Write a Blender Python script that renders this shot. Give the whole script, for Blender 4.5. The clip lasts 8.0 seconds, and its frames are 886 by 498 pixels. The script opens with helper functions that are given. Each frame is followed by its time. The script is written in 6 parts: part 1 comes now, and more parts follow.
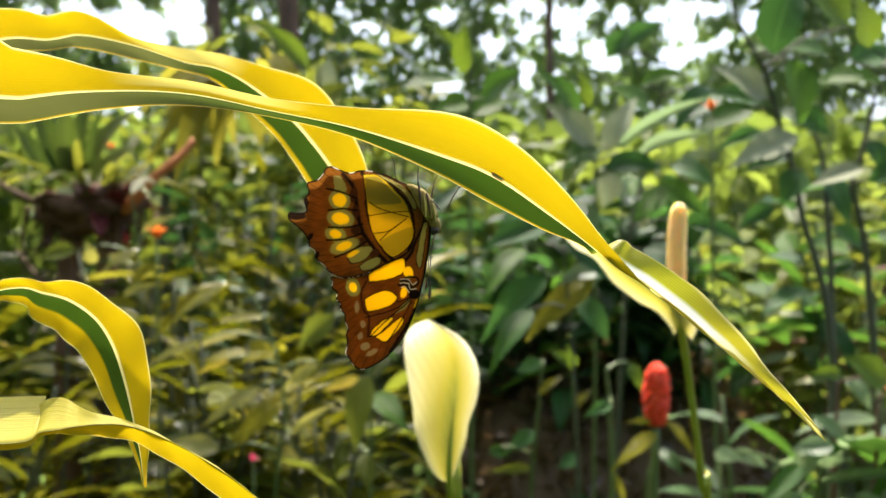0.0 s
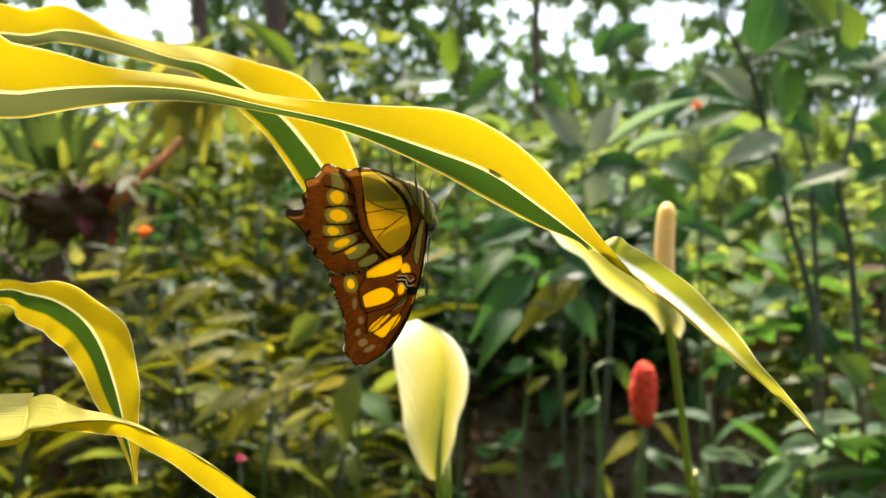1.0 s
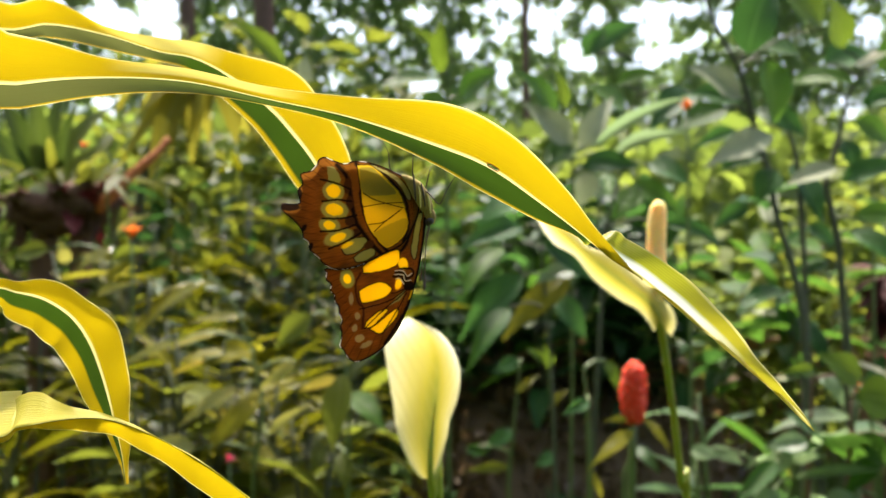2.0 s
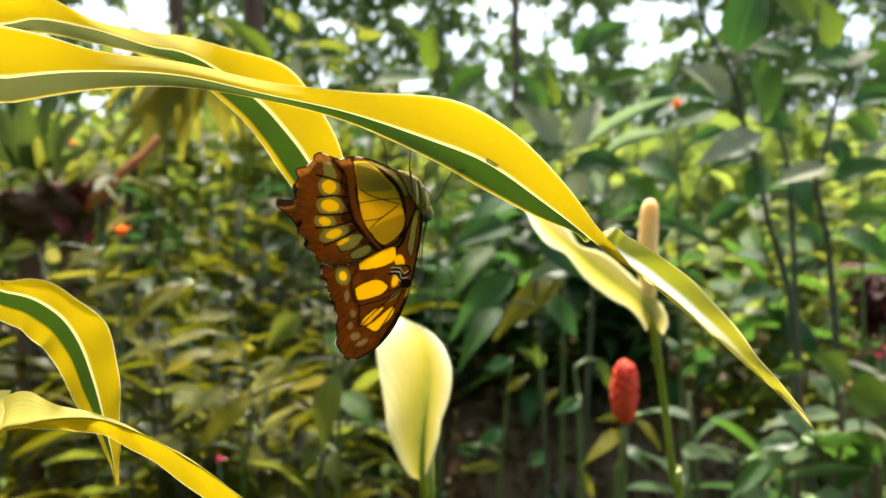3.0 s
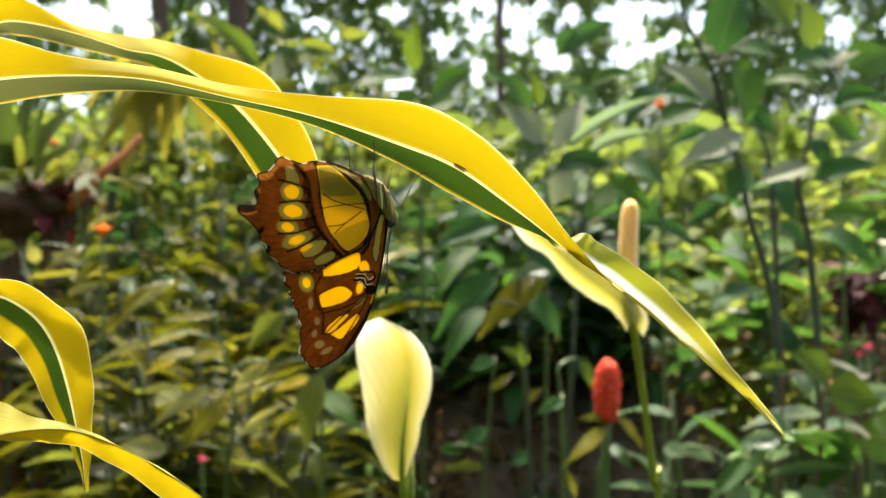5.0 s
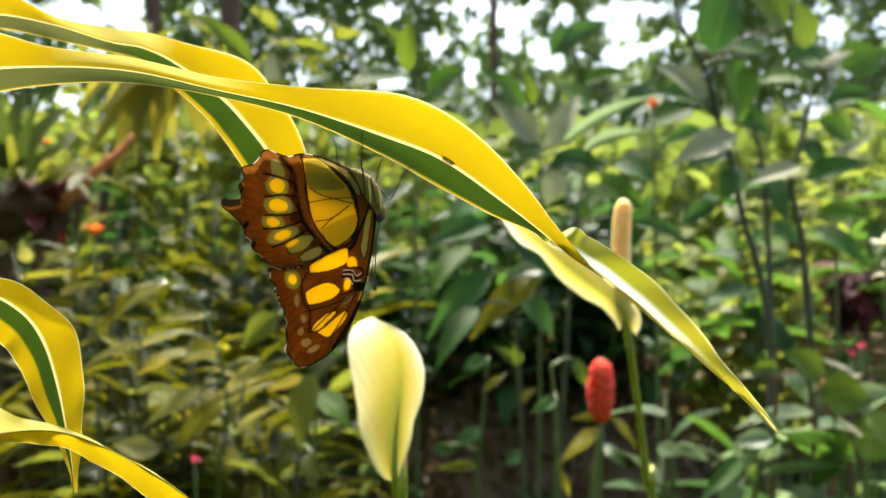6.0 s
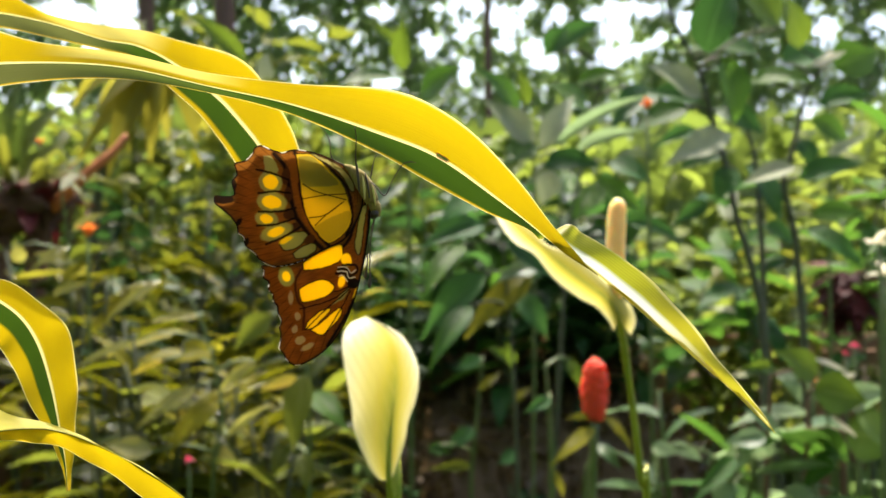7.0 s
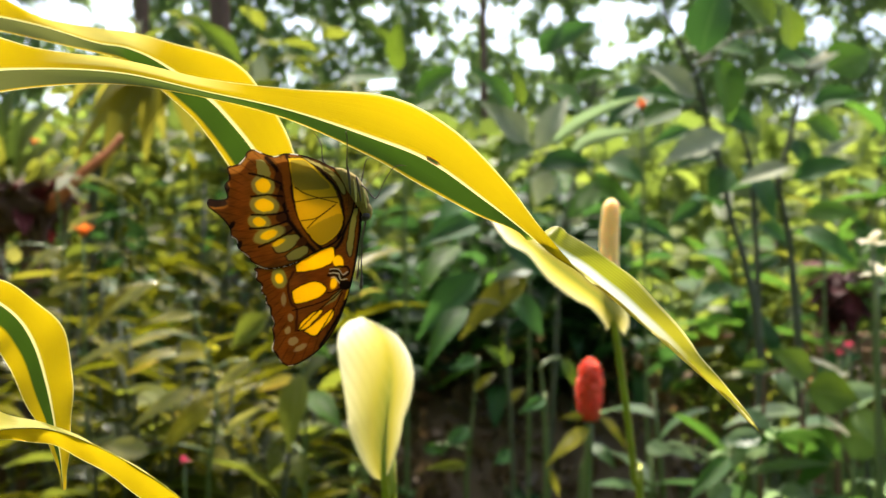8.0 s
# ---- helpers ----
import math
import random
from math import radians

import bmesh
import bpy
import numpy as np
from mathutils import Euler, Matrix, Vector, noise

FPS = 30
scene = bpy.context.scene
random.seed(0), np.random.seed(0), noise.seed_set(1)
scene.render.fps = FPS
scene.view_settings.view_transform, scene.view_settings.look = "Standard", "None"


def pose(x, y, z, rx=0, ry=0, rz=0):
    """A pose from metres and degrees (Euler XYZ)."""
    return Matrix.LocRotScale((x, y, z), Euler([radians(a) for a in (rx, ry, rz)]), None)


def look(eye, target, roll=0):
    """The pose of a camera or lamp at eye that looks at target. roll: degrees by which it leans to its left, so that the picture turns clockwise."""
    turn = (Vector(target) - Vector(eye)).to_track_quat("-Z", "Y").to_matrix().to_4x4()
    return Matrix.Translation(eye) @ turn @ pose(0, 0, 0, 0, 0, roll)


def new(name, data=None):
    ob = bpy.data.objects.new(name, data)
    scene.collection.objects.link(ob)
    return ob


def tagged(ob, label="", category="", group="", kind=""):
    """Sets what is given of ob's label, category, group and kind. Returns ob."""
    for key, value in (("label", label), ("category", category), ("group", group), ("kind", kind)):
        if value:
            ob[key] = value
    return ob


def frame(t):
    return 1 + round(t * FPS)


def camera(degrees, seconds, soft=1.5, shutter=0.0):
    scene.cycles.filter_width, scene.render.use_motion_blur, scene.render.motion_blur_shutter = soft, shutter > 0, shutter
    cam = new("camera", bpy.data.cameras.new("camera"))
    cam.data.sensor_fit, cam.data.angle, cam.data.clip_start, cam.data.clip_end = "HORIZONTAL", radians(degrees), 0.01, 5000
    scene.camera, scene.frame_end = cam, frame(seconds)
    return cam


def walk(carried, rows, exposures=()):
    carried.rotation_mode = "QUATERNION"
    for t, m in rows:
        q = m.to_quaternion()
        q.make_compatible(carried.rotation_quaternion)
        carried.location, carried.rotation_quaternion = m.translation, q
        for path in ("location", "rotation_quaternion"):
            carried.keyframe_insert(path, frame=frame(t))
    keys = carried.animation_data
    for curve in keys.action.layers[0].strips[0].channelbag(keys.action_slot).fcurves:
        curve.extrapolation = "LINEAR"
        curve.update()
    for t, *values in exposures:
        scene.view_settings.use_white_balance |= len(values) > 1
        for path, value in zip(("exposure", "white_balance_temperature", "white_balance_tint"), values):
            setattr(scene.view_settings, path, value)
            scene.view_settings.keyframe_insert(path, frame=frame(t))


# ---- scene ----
from mathutils.geometry import delaunay_2d_cdt

cam = camera(50, 8.0, 1.4)
cam.data.dof.use_dof = True
cam.data.dof.focus_distance = 0.25
cam.data.dof.aperture_fstop = 19.0
PATH = [
    (0, pose(0.0031, -0.0055, 1.3019, 90.050, -0.098, 2.278)),
    (0.5, pose(0.0018, -0.0047, 1.3016, 90.056, -0.109, 1.819)),
    (1, pose(0.0017, -0.0065, 1.3015, 90.056, -0.092, 1.491)),
    (1.5, pose(0.0009, -0.0056, 1.3008, 90.053, -0.085, 1.156)),
    (3, pose(-0.0006, -0.0005, 1.3000, 90.007, 0.005, 0.253)),
    (3.5, pose(-0.0000, 0.0000, 1.3000, 90.000, 0.000, 0.000)),
    (4, pose(0.0007, -0.0011, 1.3010, 89.976, 0.005, -0.238)),
    (4.5, pose(0.0016, -0.0008, 1.3012, 89.957, 0.012, -0.454)),
    (6, pose(0.0031, 0.0015, 1.3008, 89.926, 0.046, -1.031)),
    (6.5, pose(0.0032, 0.0022, 1.3005, 89.932, 0.073, -1.214)),
    (7, pose(0.0030, 0.0025, 1.3005, 89.926, 0.062, -1.383)),
    (7.5, pose(0.0027, 0.0016, 1.3004, 89.932, 0.075, -1.537)),
    (8, pose(0.0036, -0.0012, 1.3008, 89.927, 0.086, -1.642)),
]

walk(cam, PATH)

# ---- world and sun ----
SUN_ELEVATION, SUN_AZIMUTH = radians(66), radians(-8)   # azimuth from +Y, positive towards +X
world = bpy.data.worlds.new("world")
scene.world = world
world.use_nodes = True
wn = world.node_tree
sky = wn.nodes.new("ShaderNodeTexSky")
sky.sky_type = "NISHITA"
sky.sun_disc = False
sky.sun_elevation = SUN_ELEVATION
sky.sun_rotation = SUN_AZIMUTH
sky.dust_density = 5.0
sky.air_density = 0.8
wn.links.new(sky.outputs[0], wn.nodes["Background"].inputs[0])
wn.nodes["Background"].inputs[1].default_value = 0.15
sun = new("sun", bpy.data.lights.new("sun", "SUN"))
sun.data.energy = 3.05
sun.data.angle = radians(0.6)
sun.data.color = (1.0, 0.93, 0.8)
sun_dir = Vector((math.sin(SUN_AZIMUTH) * math.cos(SUN_ELEVATION), math.cos(SUN_AZIMUTH) * math.cos(SUN_ELEVATION), math.sin(SUN_ELEVATION)))
sun.matrix_world = look(sun_dir * 20, (0, 0, 0))
scene.view_settings.exposure = 1.86


# ---- materials ----
class Nodes:
    """A node material: short calls for the nodes that the surfaces share."""

    def __init__(self, name):
        self.mat = bpy.data.materials.new(name)
        self.mat.use_nodes = True
        self.tree = self.mat.node_tree
        self.tree.nodes.clear()

    def add(self, kind, **values):
        node = self.tree.nodes.new(kind)
        for key, value in values.items():
            node.inputs[key.replace("_", " ")].default_value = value
        return node

    def link(self, a, b):
        self.tree.links.new(a, b)

    def noise(self, scale, detail=4.0, coords=None):
        node = self.add("ShaderNodeTexNoise", Scale=scale, Detail=detail)
        if coords is None:
            coords = self.add("ShaderNodeTexCoord").outputs["Object"]
        self.link(coords, node.inputs["Vector"])
        return node.outputs["Fac"]

    def ramp(self, fac, stops, interpolation="LINEAR"):
        node = self.add("ShaderNodeValToRGB")
        node.color_ramp.interpolation = interpolation
        while len(node.color_ramp.elements) < len(stops):
            node.color_ramp.elements.new(0.5)
        for e, (p, c) in zip(node.color_ramp.elements, stops):
            e.position, e.color = p, (*c, 1)
        self.link(fac, node.inputs["Fac"])
        return node.outputs["Color"]

    def mix(self, fac, a, b, blend="MIX"):
        node = self.tree.nodes.new("ShaderNodeMix")
        node.data_type, node.blend_type = "RGBA", blend
        for value, socket in ((fac, node.inputs["Factor"]), (a, node.inputs["A"]), (b, node.inputs["B"])):
            if isinstance(value, (int, float)):
                socket.default_value = value
            elif isinstance(value, tuple):
                socket.default_value = (*value, 1)
            else:
                self.link(value, socket)
        return node.outputs["Result"]

    def math(self, op, a, b=0.0):
        node = self.tree.nodes.new("ShaderNodeMath")
        node.operation = op
        for value, socket in ((a, node.inputs[0]), (b, node.inputs[1])):
            if isinstance(value, (int, float)):
                socket.default_value = value
            else:
                self.link(value, socket)
        return node.outputs[0]

    def bump(self, height, strength, distance):
        node = self.add("ShaderNodeBump", Strength=strength, Distance=distance)
        self.link(height, node.inputs["Height"])
        return node.outputs["Normal"]

    def finish(self, color, rough=0.5, translucent=0.0, trans_color=None, normal=None, specular=0.5, flesh=0.0):
        out = self.tree.nodes.new("ShaderNodeOutputMaterial")
        bsdf = self.add("ShaderNodeBsdfPrincipled")
        bsdf.inputs["Specular IOR Level"].default_value = specular
        if isinstance(color, tuple):
            bsdf.inputs["Base Color"].default_value = (*color, 1)
        else:
            self.link(color, bsdf.inputs["Base Color"])
        if isinstance(rough, float):
            bsdf.inputs["Roughness"].default_value = rough
        else:
            self.link(rough, bsdf.inputs["Roughness"])
        if flesh:
            bsdf.inputs["Subsurface Weight"].default_value = 1.0
            bsdf.inputs["Subsurface Scale"].default_value = flesh
            bsdf.inputs["Subsurface Radius"].default_value = (1.0, 0.7, 0.35)
        if normal is not None:
            self.link(normal, bsdf.inputs["Normal"])
        if translucent == 0.0:
            self.link(bsdf.outputs[0], out.inputs[0])
            return self.mat
        glow = self.add("ShaderNodeBsdfTranslucent")
        src = color if trans_color is None else trans_color
        if isinstance(src, tuple):
            glow.inputs["Color"].default_value = (*src, 1)
        else:
            self.link(src, glow.inputs["Color"])
        mixer = self.tree.nodes.new("ShaderNodeMixShader")
        mixer.inputs[0].default_value = translucent
        self.link(bsdf.outputs[0], mixer.inputs[1])
        self.link(glow.outputs[0], mixer.inputs[2])
        self.link(mixer.outputs[0], out.inputs[0])
        return self.mat


def foliage(name, dark, light, rough=0.5, translucent=0.45, vein=(0.2, 0.25, 0.08), trans=None, gloss=0.14):
    """A leaf: two greens that vary from leaf to leaf and within it, a paler midrib, fine side veins."""
    n = Nodes(name)
    uv = n.add("ShaderNodeUVMap").outputs["UV"]
    sep = n.tree.nodes.new("ShaderNodeSeparateXYZ")
    n.link(uv, sep.inputs[0])
    rand = n.add("ShaderNodeObjectInfo").outputs["Random"]
    base = n.ramp(rand, [(0.3, dark), (0.72, light)])
    base = n.mix(n.math("MULTIPLY", n.noise(22.0), 0.55), base, tuple(c * 0.45 for c in dark))
    side = n.math("ABSOLUTE", n.math("SUBTRACT", sep.outputs["X"], 0.5))
    rib = n.math("LESS_THAN", side, 0.028)
    wave = n.math("SINE", n.math("MULTIPLY", n.math("SUBTRACT", sep.outputs["Y"], n.math("MULTIPLY", side, 0.35)), 95.0))
    base = n.mix(n.math("MULTIPLY", rib, 0.6), base, vein)
    normal = n.bump(n.math("ADD", n.math("MULTIPLY", wave, 0.5), n.noise(40.0)), 0.35, 0.004)
    glow = n.mix(0.55, base, trans if trans else tuple(min(1, 2.6 * c) for c in light))
    return n.finish(base, rough, translucent, glow, normal, gloss)


def striped(name, green_to, pale_from, trans=0.5, upper=None, sheen_spans=None):
    """A variegated blade: yellow, with a green band from the fold to green_to and a cream line on the fold; towards the tip past
    pale_from the green gives way to pale yellow-green."""
    n = Nodes(name)
    uv = n.add("ShaderNodeUVMap").outputs["UV"]
    sep = n.tree.nodes.new("ShaderNodeSeparateXYZ")
    n.link(uv, sep.inputs[0])
    u, v = sep.outputs["X"], sep.outputs["Y"]
    lines = n.add("ShaderNodeTexNoise", Scale=1.0, Detail=3.0)
    stretch = n.add("ShaderNodeMapping")
    stretch.inputs["Scale"].default_value = (70.0, 1.5, 1.0)
    n.link(uv, stretch.inputs["Vector"])
    n.link(stretch.outputs[0], lines.inputs["Vector"])
    grain = lines.outputs["Fac"]
    shifted = n.math("ADD", u, n.math("MULTIPLY", n.math("SUBTRACT", grain, 0.5), 0.02))
    edge = 0.5 - 0.5 * green_to
    band = n.ramp(shifted, [(0.0, CREAM), (0.006, CREAM), (0.016, YELLOW), (max(edge - 0.02, 0.03), YELLOW), (max(edge + 0.02, 0.05), GREEN), (0.468, GREEN), (0.482, CREAM), (0.508, CREAM), (0.53, YELLOW), (0.97, YELLOW), (1.0, CREAM)])
    pale = n.ramp(shifted, [(0.0, CREAM), (0.03, PALE), (0.42, PALE), (0.455, STRAW), (0.5, CREAM), (0.53, YELLOW), (1.0, YELLOW)])
    fade = n.ramp(v, [(pale_from - 0.015, (0, 0, 0)), (pale_from + 0.015, (1, 1, 1))])
    past = n.ramp(v, [(pale_from + 0.17, (0, 0, 0)), (pale_from + 0.25, (1, 1, 1))])
    ribs = n.math("MULTIPLY", n.math("ADD", n.math("SINE", n.math("MULTIPLY", u, 150.0)), 1.0), 0.12)
    rim = n.ramp(shifted, [(0.0, CREAM), (0.03, CREAM), (0.07, STRAW), (0.43, STRAW), (0.48, CREAM), (0.53, CREAM), (0.6, (0.66, 0.58, 0.1)), (1.0, CREAM)])
    pale = n.mix(ribs, n.mix(past, pale, rim), (0.2, 0.22, 0.01))
    color = n.mix(fade, band, pale)
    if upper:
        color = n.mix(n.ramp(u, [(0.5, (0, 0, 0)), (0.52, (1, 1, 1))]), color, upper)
    if sheen_spans:
        # sky sheen painted as grey-green on the lower half near the cane
        lower_sheen = n.math("MULTIPLY", n.ramp(v, [(sheen_spans[0], (1, 1, 1)), (sheen_spans[0] + 0.12, (0, 0, 0))]), n.ramp(u, [(0.03, (0, 0, 0)), (0.06, (1, 1, 1)), (0.455, (1, 1, 1)), (0.475, (0, 0, 0))]))
        color = n.mix(lower_sheen, color, SKY_SHEEN)
        # paler band on the upper half: reflected sky painted in, the blade isn't curled
        along = n.ramp(v, [(sheen_spans[1] - sheen_spans[2], (0, 0, 0)), (sheen_spans[1] - 0.5 * sheen_spans[2], (1, 1, 1)), (sheen_spans[1] + 0.5 * sheen_spans[2], (1, 1, 1)), (sheen_spans[1] + sheen_spans[2], (0, 0, 0))])
        margin = n.ramp(u, [(sheen_spans[3], (0, 0, 0)), (sheen_spans[3] + 0.08, (1, 1, 1))])
        color = n.mix(n.math("MULTIPLY", n.math("MULTIPLY", along, margin), 0.95), color, (0.57, 0.5, 0.13))
    color = n.mix(n.math("MULTIPLY", grain, 0.3), color, (0.75, 0.62, 0.2), "MULTIPLY")
    color = n.mix(n.math("MULTIPLY", n.noise(60.0), 0.2), color, (0.8, 0.62, 0.3), "MULTIPLY")
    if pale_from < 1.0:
        # sky reflection painted as a silvery strip beside the fold of the pale end
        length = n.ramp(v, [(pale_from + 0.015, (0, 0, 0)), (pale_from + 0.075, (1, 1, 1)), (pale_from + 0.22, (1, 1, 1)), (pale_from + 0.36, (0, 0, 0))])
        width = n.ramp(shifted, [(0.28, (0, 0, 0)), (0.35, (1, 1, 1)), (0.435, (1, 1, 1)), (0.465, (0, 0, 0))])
        color = n.mix(n.math("MULTIPLY", n.math("MULTIPLY", length, width), n.math("SUBTRACT", 1.12, n.math("MULTIPLY", grain, 0.55))), color, SILVER_GLARE)
    normal = n.bump(grain, 0.3, 0.0012)
    return n.finish(color, 0.4, trans, None, normal, 0.36)


YELLOW, CREAM, GREEN, PALE = (0.465, 0.338, 0.003), (0.84, 0.77, 0.36), (0.034, 0.074, 0.006), (0.42, 0.44, 0.03)
SKY_SHEEN = (0.105, 0.12, 0.035)
SILVER_GLARE, STRAW = (0.82, 0.86, 0.84), (0.5, 0.46, 0.03)
M_LEAF = striped("variegated_leaf", 0.9, 0.456, sheen_spans=(0.125, 0.184, 0.053, 0.64))
M_BACK_LEAF = striped("variegated_leaf_arching", 0.82, 2.0, sheen_spans=(0.38, 0.44, 0.13, 0.53))
M_SIDE_LEAF = striped("variegated_leaf_broad", 0.52, 2.0)
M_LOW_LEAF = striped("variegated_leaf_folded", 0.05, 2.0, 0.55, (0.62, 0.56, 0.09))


def plain(name, a, b, rough=0.7, scale=30.0, bump=0.3, depth=0.003, translucent=0.0, stretch=None, flesh=0.0):
    """Two colours mixed by noise, with relief."""
    n = Nodes(name)
    coords = n.add("ShaderNodeTexCoord").outputs["Object"]
    if stretch:
        m = n.add("ShaderNodeMapping")
        m.inputs["Scale"].default_value = stretch
        n.link(coords, m.inputs["Vector"])
        coords = m.outputs[0]
    fine = n.noise(scale, 6.0, coords)
    coarse = n.noise(scale * 0.17, 3.0, coords)
    color = n.mix(n.math("MULTIPLY", n.math("ADD", fine, coarse), 0.5), a, b)
    return n.finish(color, rough, translucent, None, n.bump(fine, bump, depth), 0.4, flesh)


M_STEM = plain("green_stem", (0.05, 0.09, 0.02), (0.12, 0.15, 0.04), 0.5, 40.0)
M_DARK_STEM = plain("dark_stem", (0.03, 0.04, 0.022), (0.09, 0.095, 0.045), 0.7, 50.0)
M_BARK = plain("bark", (0.05, 0.03, 0.02), (0.17, 0.1, 0.062), 0.9, 35.0, 0.8, 0.01)
M_ROOT = plain("root_mass", (0.03, 0.018, 0.012), (0.14, 0.07, 0.042), 0.95, 45.0, 0.9, 0.012)
M_TWIG = plain("red_brown_branch", (0.3, 0.08, 0.022), (0.55, 0.19, 0.06), 0.7, 40.0)
M_CANE = plain("brown_cane", (0.09, 0.05, 0.03), (0.2, 0.1, 0.06), 0.7, 40.0)
M_SOIL = plain("soil", (0.055, 0.037, 0.019), (0.15, 0.1, 0.054), 0.95, 9.0, 0.8, 0.03)
M_LILY_STEM = plain("flower_stalk", (0.15, 0.2, 0.01), (0.25, 0.29, 0.02), 0.45, 60.0, 0.3, 0.001, 0.0, None, 0.004)
M_BROAD = foliage("broad_green_leaf", (0.034, 0.1, 0.016), (0.085, 0.175, 0.026), 0.42, 0.52, (0.15, 0.23, 0.05), (0.13, 0.27, 0.025), 0.14)
M_DEEP = foliage("deep_green_leaf", (0.018, 0.072, 0.02), (0.052, 0.14, 0.036), 0.42, 0.45, (0.1, 0.18, 0.05), (0.085, 0.2, 0.03), 0.14)
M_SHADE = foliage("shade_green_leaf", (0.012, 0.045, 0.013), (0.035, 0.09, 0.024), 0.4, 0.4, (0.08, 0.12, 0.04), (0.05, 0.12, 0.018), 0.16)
M_OLIVE = foliage("olive_leaf", (0.012, 0.024, 0.001), (0.165, 0.152, 0.005), 0.26, 0.43, (0.16, 0.15, 0.012), (0.2, 0.2, 0.007), 0.1)
M_LIME = foliage("sunlit_lime_leaf", (0.085, 0.135, 0.015), (0.165, 0.2, 0.028), 0.5, 0.5)
M_PALM = foliage("palm_leaflet", (0.13, 0.125, 0.012), (0.21, 0.19, 0.02), 0.55, 0.55)
M_GREY = foliage("blue_green_leaf", (0.08, 0.15, 0.06), (0.18, 0.25, 0.11), 0.32, 0.45, (0.2, 0.25, 0.08), None, 0.4)
M_PALE_UNDER = foliage("pale_leaf_underside", (0.26, 0.29, 0.18), (0.38, 0.4, 0.26), 0.55, 0.25, (0.3, 0.34, 0.2), (0.3, 0.36, 0.16))
M_WINE = foliage("wine_red_leaf", (0.05, 0.012, 0.014), (0.12, 0.02, 0.022), 0.55, 0.18, (0.12, 0.03, 0.03), (0.14, 0.015, 0.015), 0.15)
M_GOLD = foliage("yellowed_leaf", (0.4, 0.26, 0.015), (0.6, 0.42, 0.03), 0.5, 0.5)
M_ORANGE = plain("orange_bloom", (0.7, 0.16, 0.02), (0.85, 0.28, 0.05), 0.5, 60.0, 0.2, 0.002, 0.3)
M_PINK = plain("pink_bloom", (0.5, 0.02, 0.07), (0.68, 0.05, 0.12), 0.5, 60.0, 0.2, 0.002, 0.3)
M_BLOOM = plain("white_bloom", (0.6, 0.55, 0.38), (0.75, 0.7, 0.52), 0.5, 60.0, 0.2, 0.002, 0.4)
M_PALE_LANCE = foliage("pale_lance_leaf", (0.15, 0.14, 0.008), (0.29, 0.26, 0.02), 0.35, 0.45, (0.2, 0.2, 0.03), (0.34, 0.32, 0.03), 0.1)
M_MOSS = foliage("mossy_yellow_leaf", (0.075, 0.1, 0.01), (0.15, 0.165, 0.018), 0.5, 0.5, (0.16, 0.17, 0.04), (0.26, 0.3, 0.03))
M_DARK_OLIVE = foliage("dark_olive_leaf", (0.03, 0.045, 0.005), (0.12, 0.125, 0.012), 0.4, 0.42)
M_SHINE = foliage("shiny_pale_leaf", (0.26, 0.25, 0.05), (0.42, 0.38, 0.1), 0.16, 0.45, (0.3, 0.28, 0.08), (0.42, 0.4, 0.07), 0.5)
M_FRESH = foliage("fresh_green_leaf", (0.06, 0.12, 0.012), (0.11, 0.175, 0.022), 0.45, 0.5, (0.14, 0.2, 0.04), (0.19, 0.27, 0.02), 0.14)
M_STRAP = foliage("bromeliad_strap", (0.045, 0.075, 0.015), (0.14, 0.16, 0.03), 0.45, 0.45, (0.1, 0.12, 0.03), (0.16, 0.24, 0.03), 0.2)
M_SLAB = plain("path_tan", (0.24, 0.16, 0.1), (0.42, 0.3, 0.2), 0.9, 18.0, 0.6, 0.01)
M_BANK = plain("brown_timber", (0.12, 0.06, 0.035), (0.28, 0.15, 0.085), 0.85, 20.0, 0.6, 0.01, 0.0, (1, 1, 6))


# ---- shapes ----
def part(name, bm, material, parent=None, label="", smooth=True):
    """Links a bmesh as one mesh object, under a thing when there is one."""
    me = bpy.data.meshes.new(name)
    if smooth:
        for face in bm.faces:
            face.smooth = True
    bm.to_mesh(me)
    bm.free()
    me.materials.append(material)
    ob = new(name, me)
    ob.parent = parent
    return tagged(ob, label)


def thing(name, label, category, loc=(0, 0, 0), group="", kind=""):
    ob = new(name)
    ob.empty_display_size = 0.02
    ob.location = loc
    return tagged(ob, label, category, group, kind)


def spline(points, n):
    """n + 1 rows along a Catmull-Rom curve through the rows of numbers."""
    p = np.array(points, float)
    p = np.vstack([2 * p[0] - p[1], p, 2 * p[-1] - p[-2]])
    out = []
    for s in np.linspace(0, len(points) - 1, n + 1):
        i = min(int(s), len(points) - 2)
        t = s - i
        a, b, c, d = p[i:i + 4]
        out.append(0.5 * (2 * b + (c - a) * t + (2 * a - 5 * b + 4 * c - d) * t * t + (3 * b - a - 3 * c + d) * t ** 3))
    return np.array(out)


